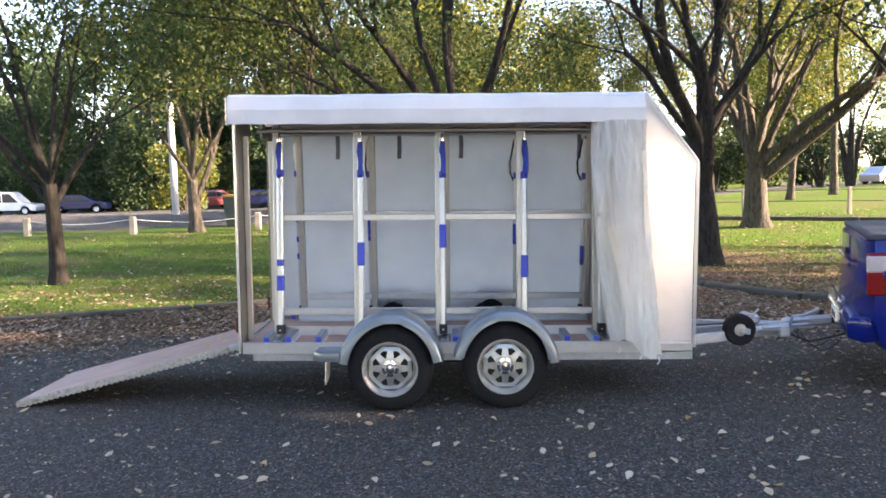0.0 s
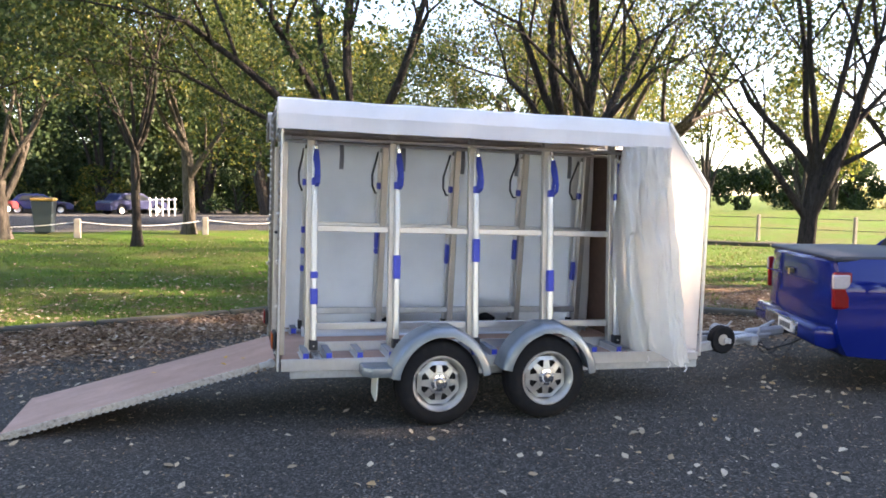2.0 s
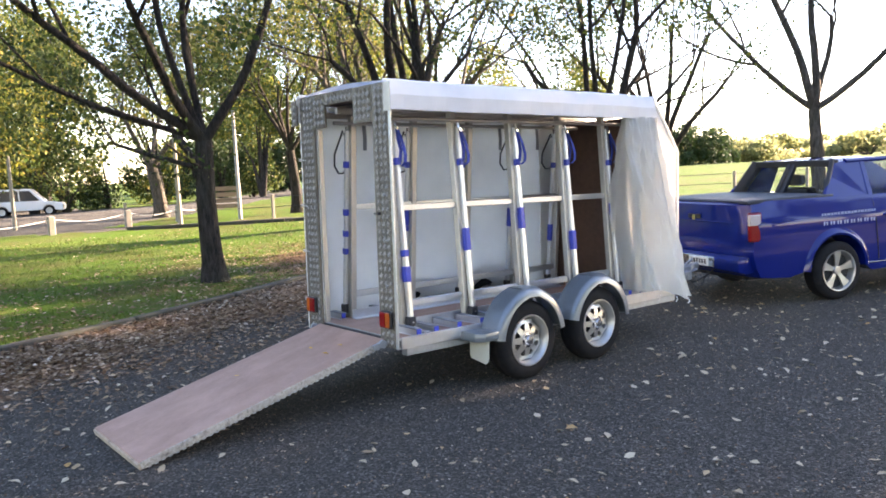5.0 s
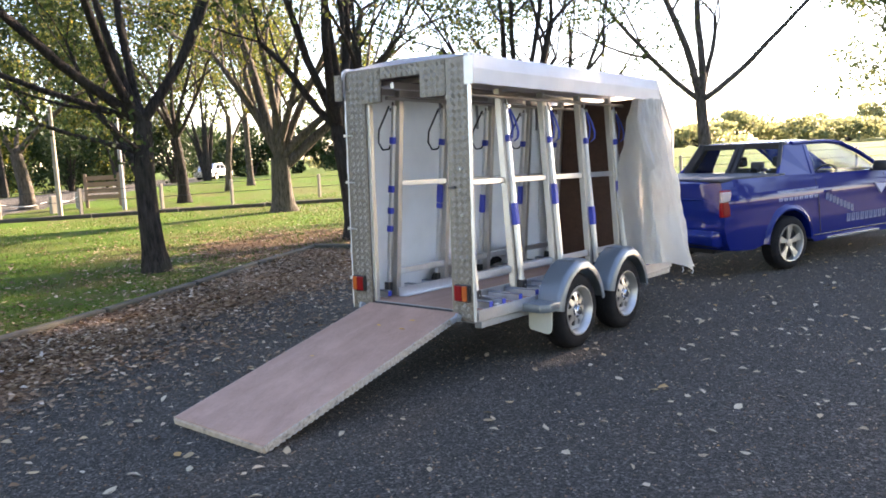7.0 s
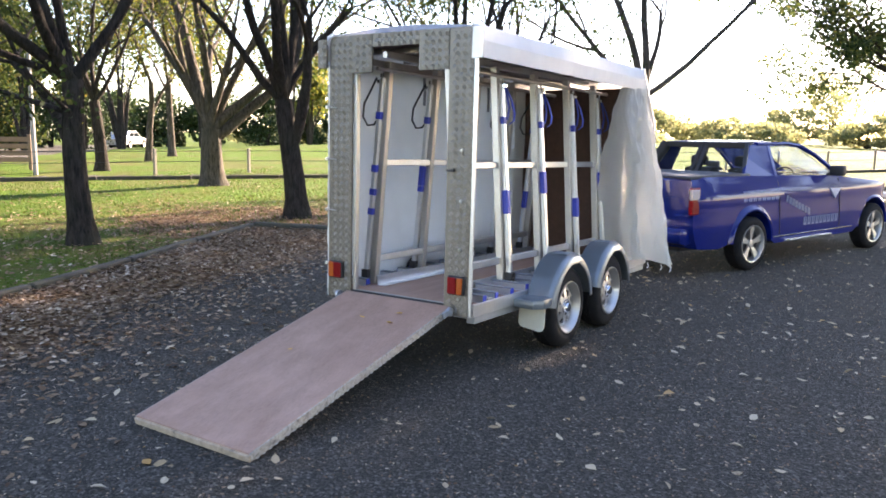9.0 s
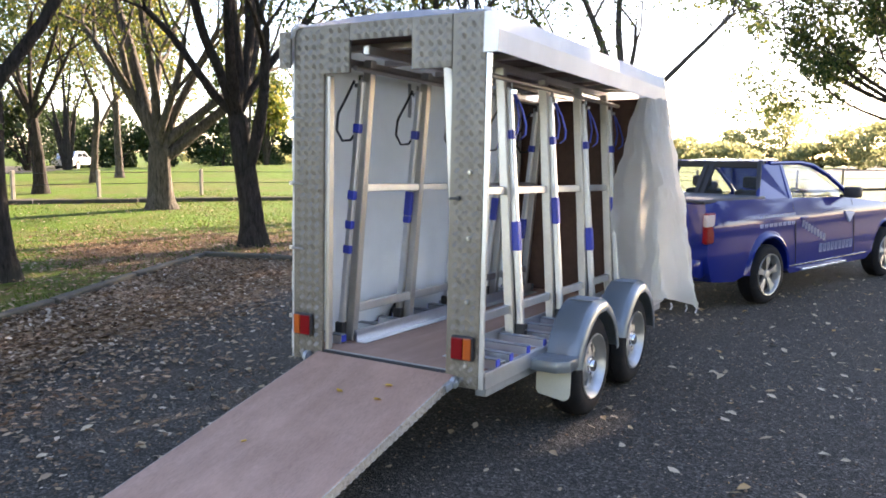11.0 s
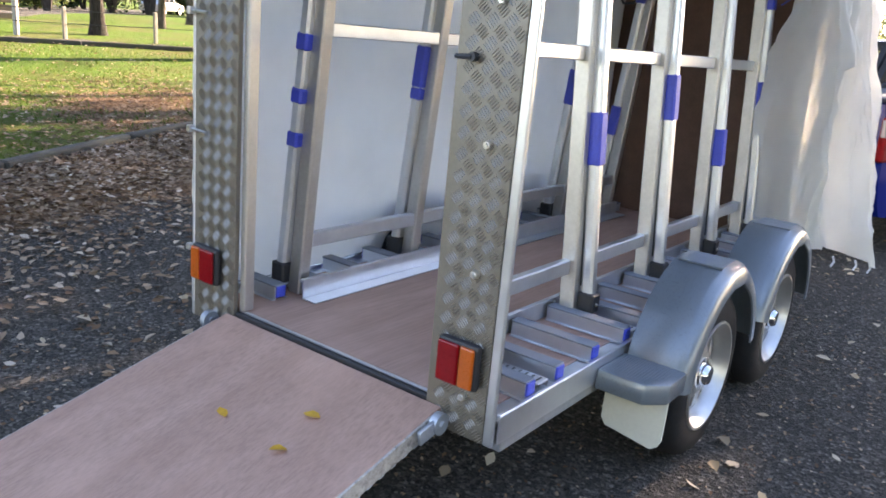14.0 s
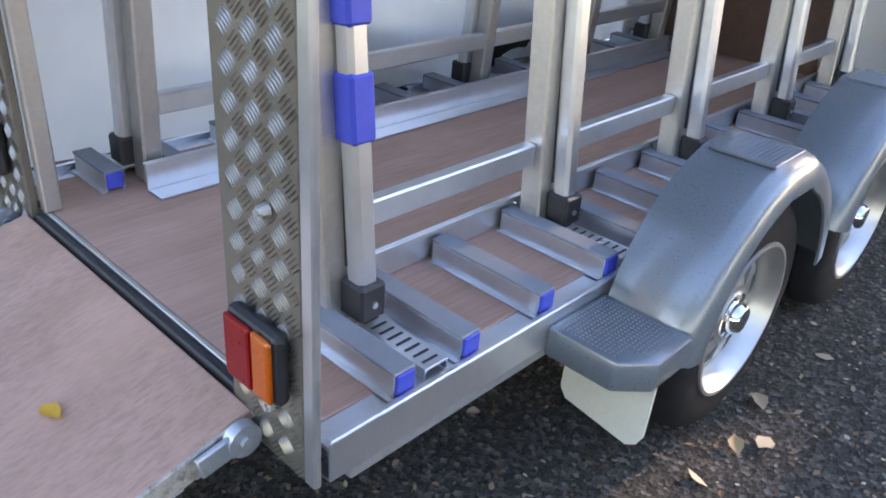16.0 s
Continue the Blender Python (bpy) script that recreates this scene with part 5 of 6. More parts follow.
def ute_body():
    prof = [(0.02, 0.46), (0.10, 0.36), (0.55, 0.33)] + arch(RA, 0.36, 0.415, 176, 4) + [(1.75, 0.30), (3.75, 0.30)] + arch(FA, 0.36, 0.415, 176, 4)
    prof += [(4.95, 0.30), (5.12, 0.40), (5.17, 0.62), (5.12, 0.80), (4.95, 0.93), (4.35, 1.03), (3.45, 1.12), (3.2, 1.15), (1.95, 1.19), (0.8, 1.215), (0.06, 1.225), (-0.02, 1.19), (-0.03, 0.78), (-0.05, 0.62)]
    b = bmesh.new()
    slab(b, prof, -HW, HW)
    for x in [0.15 * k for k in range(0, 35)]:
        bmesh.ops.bisect_plane(b, geom=b.verts[:] + b.edges[:] + b.faces[:], plane_co=(x, 0, 0), plane_no=(1, 0, 0))
    for z in (0.38, 0.46, 0.55, 0.66, 0.78, 0.88, 0.97, 1.05, 1.12, 1.17):
        bmesh.ops.bisect_plane(b, geom=b.verts[:] + b.edges[:] + b.faces[:], plane_co=(0, 0, z), plane_no=(0, 0, 1))
    for y in (-0.9, -0.75, -0.4, 0, 0.4, 0.75, 0.9):
        bmesh.ops.bisect_plane(b, geom=b.verts[:] + b.edges[:] + b.faces[:], plane_co=(0, y, 0), plane_no=(0, 1, 0))
    for v in b.verts:
        x, y, z = v.co
        t = (z - 0.68) / 0.55
        s = 1 - 0.045 * t * t - (0.05 * max(0, t) ** 3) + 0.016 * math.exp(-((z - 0.97) / 0.06) ** 2) - 0.012 * math.exp(-((z - 0.80) / 0.10) ** 2)
        fr = max(0.0, (x - 4.3) / 0.87)
        re = max(0.0, (0.5 - x) / 0.55)
        s *= 1 - 0.16 * fr ** 2 - 0.05 * re ** 2
        v.co.y = y * s
        if x > 4.6:
            v.co.x -= 0.30 * (abs(y) / HW) ** 3 * (x - 4.6) / 0.57
        if x < 0.25:
            v.co.x += 0.12 * (abs(y) / HW) ** 4 * (0.25 - x) / 0.3
        if z > 0.9:
            v.co.z += 0.035 * (1 - (y / HW) ** 2) * min(1, max(0, (x - 3.2) / 0.4))
    return b


ub = part("body", ute_body(), M_UTEBLUE, ute, "glossy dark blue bodywork", True)


def up(name, bm, mat, parent=None, label="", smooth=False):
    return part(name, bm, mat, parent or ute, label, smooth)


def flank_y(z):
    t = (z - 0.68) / 0.55
    return HW * (1 - 0.045 * t * t - 0.05 * max(0, t) ** 3 + 0.016 * math.exp(-((z - 0.97) / 0.06) ** 2) - 0.012 * math.exp(-((z - 0.80) / 0.10) ** 2))


def letter_part(name, b, mat):
    return part(name, b, mat, ute)


# tub cover
b = bmesh.new()
slab(b, [(0.05, 1.20), (1.26, 1.185), (1.26, 1.235), (0.9, 1.245), (0.10, 1.245), (0.04, 1.232)], -0.86, 0.86, 0.012)
up("tonneau_cover", b, M_UTEDARK, None, "dark grey soft tonneau cover", True)
# underbody and wheel wells
up("underbody", box(0.2, 5.0, -0.62, 0.62, 0.28, 0.98, 0.05), M_BLACK)
# cab
def cabin_y(z):
    return 0.87 - (z - 1.17) * 0.42


roof = bmesh.new()
rows = []
for i in range(11):
    x = 1.44 + 1.22 * i / 10
    zr = 1.645 - 0.06 * ((x - 1.98) / 0.68) ** 2
    rows.append([roof.verts.new((x, 0.70 * k, zr - 0.055 * k ** 4 + 0.0)) for k in [j / 6 - 1 for j in range(13)]])
for u, w in zip(rows, rows[1:]):
    for j in range(12):
        roof.faces.new((u[j], w[j], w[j + 1], u[j + 1]))
bmesh.ops.solidify(roof, geom=roof.faces[:], thickness=0.06)
up("roof", roof, M_UTEBLUE, smooth=True)
for s in (1, -1):
    b = bmesh.new()
    tube(b, [(3.46, s * 0.845, 1.10), (3.20, s * 0.81, 1.27), (2.92, s * 0.76, 1.43), (2.60, s * 0.70, 1.565), (2.3, s * 0.69, 1.60), (1.6, s * 0.69, 1.60)], [0.032, 0.032, 0.032, 0.032, 0.028, 0.028], 8)
    up("windscreen_pillar", b, M_UTEBLUE)
    b = bmesh.new()
    beam(b, (1.80, s * 0.87, 1.17), (1.84, s * 0.695, 1.585), 0.035, 0.08, 0.01, (1, 0, 0))
    up("door_pillar", b, M_UTEBLUE)
    b = bmesh.new()
    lo = [(1.10, 0.87, 1.19), (1.78, 0.875, 1.17), (1.82, 0.70, 1.60), (1.44, 0.695, 1.60), (1.33, 0.755, 1.43)]
    a = [b.verts.new((x, s * y, z)) for x, y, z in lo]
    c = [b.verts.new((x, s * (y - 0.05), z)) for x, y, z in lo]
    b.faces.new(a); b.faces.new(c[::-1])
    for i in range(5):
        b.faces.new((a[i], a[(i + 1) % 5], c[(i + 1) % 5], c[i]))
    bmesh.ops.recalc_face_normals(b, faces=b.faces)
    bmesh.ops.bevel(b, geom=b.edges[:], offset=0.012, segments=2, affect="EDGES", profile=0.5)
    up("sail_panel", b, M_UTEBLUE)
    for nm, quad in (("side_window", [(1.84, 0.863, 1.18), (3.36, 0.84, 1.125), (2.60, 0.705, 1.56), (1.86, 0.70, 1.59)]),):
        # pane bowed lengthwise and upwards
        b = bmesh.new()
        q = [Vector((x, s * (y - 0.012), z)) for x, y, z in quad]
        grid = []
        for i in range(13):
            f = i / 12
            lo, hi = q[0].lerp(q[1], f), q[3].lerp(q[2], f)
            col = []
            for j in range(7):
                g = j / 6
                v = lo.lerp(hi, g)
                v.y += s * (0.030 * 4 * g * (1 - g) + 0.028 * 4 * f * (1 - f)) * (1 - 0.75 * g * f) * 0.7
                col.append(b.verts.new(v))
            grid.append(col)
        for u, w in zip(grid, grid[1:]):
            for j in range(6):
                b.faces.new((u[j], w[j], w[j + 1], u[j + 1]))
        up(nm, b, M_WINDOW, smooth=True)
    b = bmesh.new()
    beam(b, (1.80, s * 0.873, 1.176), (3.44, s * 0.845, 1.118), 0.02, 0.022, 0.004)
    up("window_sill_trim", b, M_BLACK)
    # mirror
    b = bmesh.new()
    bx(b, 3.02, 3.14, s * 0.90 - 0.02, s * 0.90 + 0.02, 1.15, 1.19, 0.008)
    bx(b, 3.02, 3.14, min(s * 0.92, s * 1.12), max(s * 0.92, s * 1.12), 1.15, 1.29, 0.03, seg=3)
    up("door_mirror", b, M_BLACK, smooth=True)
    b = bmesh.new()
    beam(b, (1.95, s * 0.965, 0.325), (3.1, s * 0.965, 0.325), 0.06, 0.04, 0.012)
    beam(b, (1.72, s * 0.938, 0.39), (3.72, s * 0.938, 0.39), 0.02, 0.018, 0.004)
    up("sill_bar", b, M_CHROME, None, "bright sill strip")
    b = bmesh.new()
    beam(b, (1.75, s * 0.945, 0.665), (3.75, s * 0.945, 0.665), 0.012, 0.022, 0.004)
    up("door_strip", b, M_CHROME)
    for xd in (1.82, 3.32):
        b = bmesh.new()
        tube(b, [(xd + 0.03, s * 0.948, 0.42), (xd, s * 0.957, 0.68), (xd - 0.01, s * 0.948, 0.90), (xd - 0.02, s * 0.915, 1.08), (xd - 0.02, s * 0.887, 1.15)], 0.006, 5)
        up("door_gap", b, M_BLACK)
    up("door_handle", box(1.92, 2.08, min(s * 0.93, s * 0.962), max(s * 0.93, s * 0.962), 0.93, 0.965, 0.01, seg=2), M_UTEBLUE)
    # flared arches
    for cx in (RA, FA):
        b = bmesh.new()
        rows = []
        for i in range(21):
            a = radians(2 + 176 * i / 20)
            rows.append([b.verts.new((cx + r * math.cos(a), s * y * (1 - (0.03 if cx == FA else 0)), 0.36 + r * math.sin(a))) for r, y in ((0.405, 0.90), (0.405, 0.975), (0.43, 0.985), (0.47, 0.965), (0.50, 0.93))])
        for u, w in zip(rows, rows[1:]):
            for j in range(4):
                b.faces.new((u[j], u[j + 1], w[j + 1], w[j]))
        bmesh.ops.recalc_face_normals(b, faces=b.faces)
        up("arch_flare", b, M_UTEBLUE, smooth=True)
    # rear lamp
    yo = s * 0.905
    lamp = up("rear_lamp", box(0.03, 0.19, min(yo - s * 0.05, yo + s * 0.012), max(yo - s * 0.05, yo + s * 0.012), 0.775, 1.105, 0.02, seg=2), M_REDLENS, None, "tall red and white rear lamp")
    up("white_lens", box(0.024, 0.175, min(yo - s * 0.04, yo + s * 0.016), max(yo - s * 0.04, yo + s * 0.016), 0.955, 1.09, 0.016, seg=2), M_CLEARLENS, lamp, "clear reversing lens")
    up("head_lamp", box(4.86, 5.05, min(s * 0.52, s * 0.80), max(s * 0.52, s * 0.80), 0.70, 0.82, 0.03, seg=2), M_CLEARLENS)
    # lettering that cannot be read
    def bar(b, x0, z0, x1, z1, w):
        y0, y1 = flank_y(z0) + 0.004, flank_y(z1) + 0.004
        beam(b, (x0, s * y0, z0), (x1, s * y1, z1), 0.006, w, 0.0, (0, s, 0) if abs(z1 - z0) < 1e-6 else (1, 0, 0))
    for k in range(8):
        b = bmesh.new()
        x, z = 1.02 + 0.10 * k, 0.955
        for xa, xb in ((0.0, 0.02), (0.04, 0.02), (0.04, 0.06), (0.08, 0.06)):
            bar(b, x + xa, z + 0.07, x + xb, z - 0.07, 0.014)
        letter_part("letter_mark", b, M_DECAL)
    for k in range(8):
        b = bmesh.new()
        x, z = 1.98 + 0.075 * k, 0.88 - 0.028 * k
        bar(b, x, z + 0.045, x, z - 0.045, 0.02)
        bar(b, x + 0.032, z + 0.045, x + 0.032, z - 0.045, 0.014)
        letter_part("letter_mark", b, M_DECAL_GREY)
    for k in range(9):
        b = bmesh.new()
        x = 2.42 + 0.10 * k
        bar(b, x, 0.61, x, 0.50, 0.022)
        bar(b, x + 0.045, 0.61, x + 0.045, 0.50, 0.022)
        bar(b, x + 0.022, 0.525, x + 0.022, 0.50, 0.06)
        letter_part("letter_mark", b, M_DECAL_GREY)
    b = bmesh.new()
    slab(b, [(3.02, 0.98), (3.30, 0.96), (3.17, 0.83)], min(s * 0.925, s * 0.966), max(s * 0.925, s * 0.966))
    up("badge", b, M_DECAL, None, "pale triangular badge")
# glass front and rear, rear surround
b = bmesh.new()
b.faces.new([b.verts.new(v) for v in ((3.44, -0.80, 1.12), (3.50, 0, 1.15), (3.44, 0.80, 1.12), (2.60, 0.66, 1.575), (2.66, 0, 1.60), (2.60, -0.66, 1.575))])
bmesh.ops.solidify(b, geom=b.faces[:], thickness=0.005)
up("windscreen", b, M_WINDOW)
b = bmesh.new()
b.faces.new([b.verts.new(v) for v in ((1.24, -0.80, 1.22), (1.24, 0.80, 1.22), (1.47, 0.66, 1.585), (1.47, -0.66, 1.585))])
bmesh.ops.solidify(b, geom=b.faces[:], thickness=0.005)
up("rear_window", b, M_WINDOW)
b = bmesh.new()
beam(b, (1.47, -0.70, 1.585), (1.47, 0.70, 1.585), 0.06, 0.08, 0.01)
beam(b, (1.22, -0.84, 1.21), (1.22, 0.84, 1.21), 0.06, 0.05, 0.01)
for s in (1, -1):
    beam(b, (1.23, s * 0.78, 1.20), (1.47, s * 0.65, 1.60), 0.05, 0.15, 0.01)
    beam(b, (1.24, s * 0.045, 1.21), (1.47, s * 0.04, 1.59), 0.06, 0.05, 0.004)
up("rear_window_frame", b, M_BLACK)
up("dashboard", box(3.0, 3.45, -0.78, 0.78, 0.98, 1.12, 0.04), M_BLACK)
for s in (1, -1):
    b = bmesh.new()
    bx(b, 1.80, 1.98, s * 0.36 - 0.24, s * 0.36 + 0.24, 0.8, 1.26, 0.05, seg=2)
    bx(b, 1.80, 1.90, s * 0.36 - 0.13, s * 0.36 + 0.13, 1.28, 1.43, 0.04, seg=2)
    bx(b, 1.95, 2.45, s * 0.36 - 0.24, s * 0.36 + 0.24, 0.74, 0.9, 0.05, seg=2)
    up("seat", b, M_SEAT, smooth=True)
b = bmesh.new()
lathe(b, [(0.185, -0.012), (0.2, 0), (0.185, 0.012), (0.175, 0)], pose(2.78, -0.36, 1.08, 0, -62, 0), 24, True)
up("steering_wheel", b, M_BLACK, smooth=True)
# rear bumper, tailgate trim, tow bar, plate
b = bmesh.new()
slab(b, [(-0.10, 0.44), (0.02, 0.40), (0.12, 0.42), (0.12, 0.60), (-0.07, 0.62), (-0.11, 0.56)], -0.86, 0.86, 0.02)
up("rear_bumper", b, M_UTEBLUE, smooth=True)
up("bumper_step", box(-0.125, -0.02, -0.45, 0.45, 0.46, 0.585, 0.012), M_CHROME, None, "bright step bumper")
plate = up("number_plate", box(-0.137, -0.1265, -0.36, 0.0, 0.47, 0.575, 0.003), M_WHITEPAINT, None, "white number plate")
b = bmesh.new()
for k in range(6):
    bx(b, -0.1395, -0.1375, -0.33 + 0.05 * k, -0.297 + 0.05 * k, 0.495, 0.55, 0.0)
up("plate_marking", b, M_DARKSTEEL, plate)
b = bmesh.new()
beam(b, (-0.25, 0, 0.44), (0.3, 0, 0.40), 0.06, 0.05, 0.006)
rod(b, (-0.22, 0, 0.44), (-0.22, 0, 0.52), 0.022, n=10)
up("tow_bar", b, M_DARKSTEEL)
up("tailgate_handle", box(-0.045, -0.032, -0.12, 0.12, 1.02, 1.07, 0.005), M_BLACK)
up("tailgate_strip", box(-0.046, -0.03, -0.70, 0.70, 0.985, 1.0, 0.004), M_UTEBLUE)
b = bmesh.new()
slab(b, [(-0.05, 1.0), (-0.05, 1.06), (-0.04, 1.06), (-0.04, 1.0)], -0.03, 0.03)
up("tail_badge", b, M_CHROME)


def ute_wheel(x, s):
    m = pose(x, s * 0.865, WR, -90 * s, 0, 0)
    b = bmesh.new()
    w = 0.115
    prof = [(0.235, -w + 0.01), (0.26, -w), (0.31, -w + 0.006), (0.335, -w + 0.03), (WR, -w + 0.05)]
    prof += [(WR - (0.006 if k % 2 else 0), -w + 0.05 + (2 * w - 0.1) * k / 6) for k in range(7)]
    prof += [(r, -h) for r, h in reversed(prof[:5])]
    lathe(b, prof, m, 44)
    bmesh.ops.recalc_face_normals(b, faces=b.faces)
    t = up("tyre", b, M_TYRE, smooth=True)
    b = bmesh.new()
    lathe(b, [(0.225, -w), (0.24, w), (0.238, w + 0.006), (0.228, w + 0.004), (0.218, w - 0.02), (0.212, 0)], m, 44)
    up("rim", b, M_RIM, t, smooth=True)
    b = bmesh.new()
    for k in range(5):
        a = k * math.tau / 5 + 0.3
        q = []
        for r, da, h in ((0.04, 0.55, 0.075), (0.12, 0.26, 0.085), (0.222, 0.24, 0.092), (0.222, -0.24, 0.092), (0.12, -0.26, 0.085), (0.04, -0.55, 0.075)):
            q.append(b.verts.new(m @ Vector((r * math.cos(a + da), r * math.sin(a + da), h))))
        b.faces.new(q)
    bmesh.ops.recalc_face_normals(b, faces=b.faces)
    bmesh.ops.solidify(b, geom=b.faces[:], thickness=0.02)
    up("wheel_spider", b, M_RIM, t, "silver five-spoke alloy wheel")
    b = bmesh.new()
    lathe(b, [(0.055, 0.06), (0.05, 0.09), (0.0, 0.094)], m, 20)
    up("wheel_cap", b, M_RIM, t, smooth=True)
    b = bmesh.new()
    lathe(b, [(0.0, 0.03), (0.212, 0.03)], m, 32)
    up("brake_disc", b, M_DARKSTEEL, t)


for x in (RA, FA):
    for s in (1, -1):
        ute_wheel(x, s)


# ---- background: fence, poles, cars, hedges, far trees ----
def bush(name, seed, x, y, rx, ry, h, n, leaf, mat, label, category="bush", z0=0.0):
    """A dense shrub or far tree: stems and leaves in uneven clumps."""
    rng = random.Random(seed)
    root = empty(name, pose(x, y, ground_z(x, y)), label, category)
    clumps = []
    for _ in range(14):
        a, q = rng.uniform(0, math.tau), rng.random() ** 0.5
        hz = rng.uniform(0.12 if z0 < 1 else 0.25, 0.95)
        sh = math.sin(math.pi * min(1, 0.15 + hz * 0.8)) ** 0.6
        clumps.append((rx * q * math.cos(a) * sh * 0.8, ry * q * math.sin(a) * sh * 0.8, z0 + (h - z0) * hz, rng.uniform(0.22, 0.4)))
    cs = []
    for _ in range(n):
        cx, cy, cz, k = rng.choice(clumps)
        v = Vector((rng.gauss(0, 1), rng.gauss(0, 1), rng.gauss(0, 1))).normalized() * rng.uniform(0.6, 1.05)
        cs.append((cx + v.x * rx * k, cy + v.y * ry * k, max(0.05, cz + v.z * (h - z0) * k * 0.75)))
    ob = new("crown", leaf_cloud("crown", cs, leaf, mat, 0.5, seed))
    ob.parent = root
    b = bmesh.new()
    for cx, cy, cz, k in clumps[:6]:
        tube(b, [(0, 0, -0.1), (cx * 0.3, cy * 0.3, cz * 0.5), (cx, cy, cz)], [0.10 + 0.015 * h, 0.07, 0.02], 6)
    part("trunk", b, M_BARK, root)
    return root


SHRUB, FARTREE = "dense dark green shrub beyond the road", "distant park tree with green and golden leaves"
rng = random.Random(77)
# belt beyond the far road
for k in range(17):
    x = -78 + 8.0 * k + rng.uniform(-2, 2)
    y = 80 + 0.10 * max(0, x) + rng.uniform(-2, 3) + (8 if k % 3 == 0 else 0)
    if 5 < x < 31 and k % 3 == 0:
        continue
    if k % 3 == 0:
        bush("tree", 200 + k, x, y, 6.5, 5.5, rng.uniform(14, 18), 5200, 0.48, rng.choice((M_LEAF, M_LEAFYEL)), FARTREE, "tree", 2.6)
    else:
        bush("shrub", 200 + k, x, y, 5.0, 3.5, rng.uniform(4.5, 7.0), 3600, 0.36, rng.choice((M_LEAFDARK, M_LEAF)), SHRUB, "shrub")
for k in range(10):
    x, y = -85 + 14 * k, 100 + 5 * math.sin(k)
    if 5 < x < 36:
        continue
    bush("tree", 300 + k, x, y, 9.0, 7.0, rng.uniform(18, 24), 3800, 0.68, rng.choice((M_LEAF, M_LEAFYEL, M_LEAFDARK)), FARTREE, "tree", 1.5)
for k in range(12):
    x, y = -80 + 8.6 * k + rng.uniform(-2.5, 2.5), 88 + rng.uniform(-2, 3)
    if 8 < x < 31:
        continue
    bush("tree", 350 + k, x, y, 7.0, 5.0, rng.uniform(9, 13), 3800, 0.5, M_LEAFDARK, "dark evergreen tree behind the far road", "tree", 0.3)
# a golden tree in the verge beyond the road, and one on the lawn
bush("tree", 390, 0.6, 52.5, 6.5, 5.0, 15.0, 17000, 0.25, M_LEAFYEL, "broad golden-green tree on the far verge", "tree", 1.6)
bush("tree", 391, -10.5, 63.5, 7.0, 5.5, 17.0, 16000, 0.30, M_LEAFDARK, "broad green tree on the far verge", "tree", 0.5)
bush("tree", 392, 40.0, 47.0, 3.4, 3.2, 6.5, 5000, 0.26, M_LEAFYEL, "young golden tree on the lawn", "tree", 1.8)
bush("tree", 393, -21.0, 62.0, 7.0, 5.0, 15.5, 16000, 0.26, M_LEAFDARK, "broad dark evergreen tree on the far verge", "tree", 0.8)
bush("tree", 394, -33.0, 64.0, 6.5, 5.0, 13.5, 13000, 0.24, M_LEAFDARK, "broad dark evergreen tree on the far verge", "tree", 0.8)
bush("shrub", 395, -15.6, 46.0, 2.8, 2.2, 3.6, 6000, 0.16, M_LEAFYEL, "golden-green shrub at the far kerb", "shrub")
for k, (x, y) in enumerate(((20, 52), (25, 49.5), (29.5, 47), (34, 43), (39, 40), (14, 55))):
    bush("tree", 396 + 10 * k + 1000, x, y, 3.8, 3.4, 8.0 + (k * 3 % 4), 5200, 0.20, M_LEAFYEL, "thinning golden park tree across the lawn", "tree", 3.2)
bush("tree", 397, -3.4, 64.0, 6.0, 5.0, 18.0, 13000, 0.28, M_LEAF, "tall green tree behind the far road", "tree", 0.5)
bush("tree", 398, 7.5, 62.0, 6.0, 5.0, 15.0, 11000, 0.28, M_LEAFYEL, "tall golden tree behind the far road", "tree", 2.0)
# dark evergreens closing the view behind the car park
for k in range(13):
    bush("tree", 650 + k, -52.0 + 5.2 * k, 73.0 + 2.0 * math.sin(k * 1.9), 4.6, 3.2, 11.0 + 2.5 * math.sin(k * 2.7), 4200, 0.42, M_LEAFDARK, "dark evergreen tree behind the car park", "tree", 0.2)
# undergrowth along the far side of the road
for k in range(19):
    x = -34.0 + 3.3 * k
    y = 64.0 - 0.35 * max(0.0, x) + 1.5 * math.sin(k * 2.3)
    bush("shrub", 600 + k, x, y, 2.9, 2.0, 3.0 + 1.2 * math.sin(k * 1.3) ** 2 + (0.8 if x > 8 else 0), 3600, 0.19, (M_LEAFDARK, M_LEAF, M_LEAFDARK, M_LEAFYEL)[k % 4], SHRUB, "shrub")
# dark hedge behind the lawn
for k in range(13):
    x, y = 22 + 4.6 * k, 72 - 1.7 * k
    bush("hedge", 400 + k, x, y, 4.0, 2.2, 4.6, 4200, 0.30, M_LEAFDARK, "tall dark clipped hedge at the lawn's edge", "hedge")
# unseen trees behind the walk, near side of the lane, added to block skylight
for k in range(7):
    bush("tree", 450 + k, -18 + 6.4 * k, -13.5 - 1.5 * (k % 2), 4.4, 3.6, 8.5 + (k * 7 % 4), 3600, 0.36, M_LEAF, "unseen broad green tree added to block low skylight", "tree", 1.6)
for k in range(4):
    bush("tree", 460 + k, -20.0 - 2.0 * (k % 2), -9.5 + 5.0 * k, 3.8, 4.0, 9.0 + (k * 5 % 3), 3600, 0.36, M_LEAF, "unseen broad green tree added to block low skylight", "tree", 1.6)
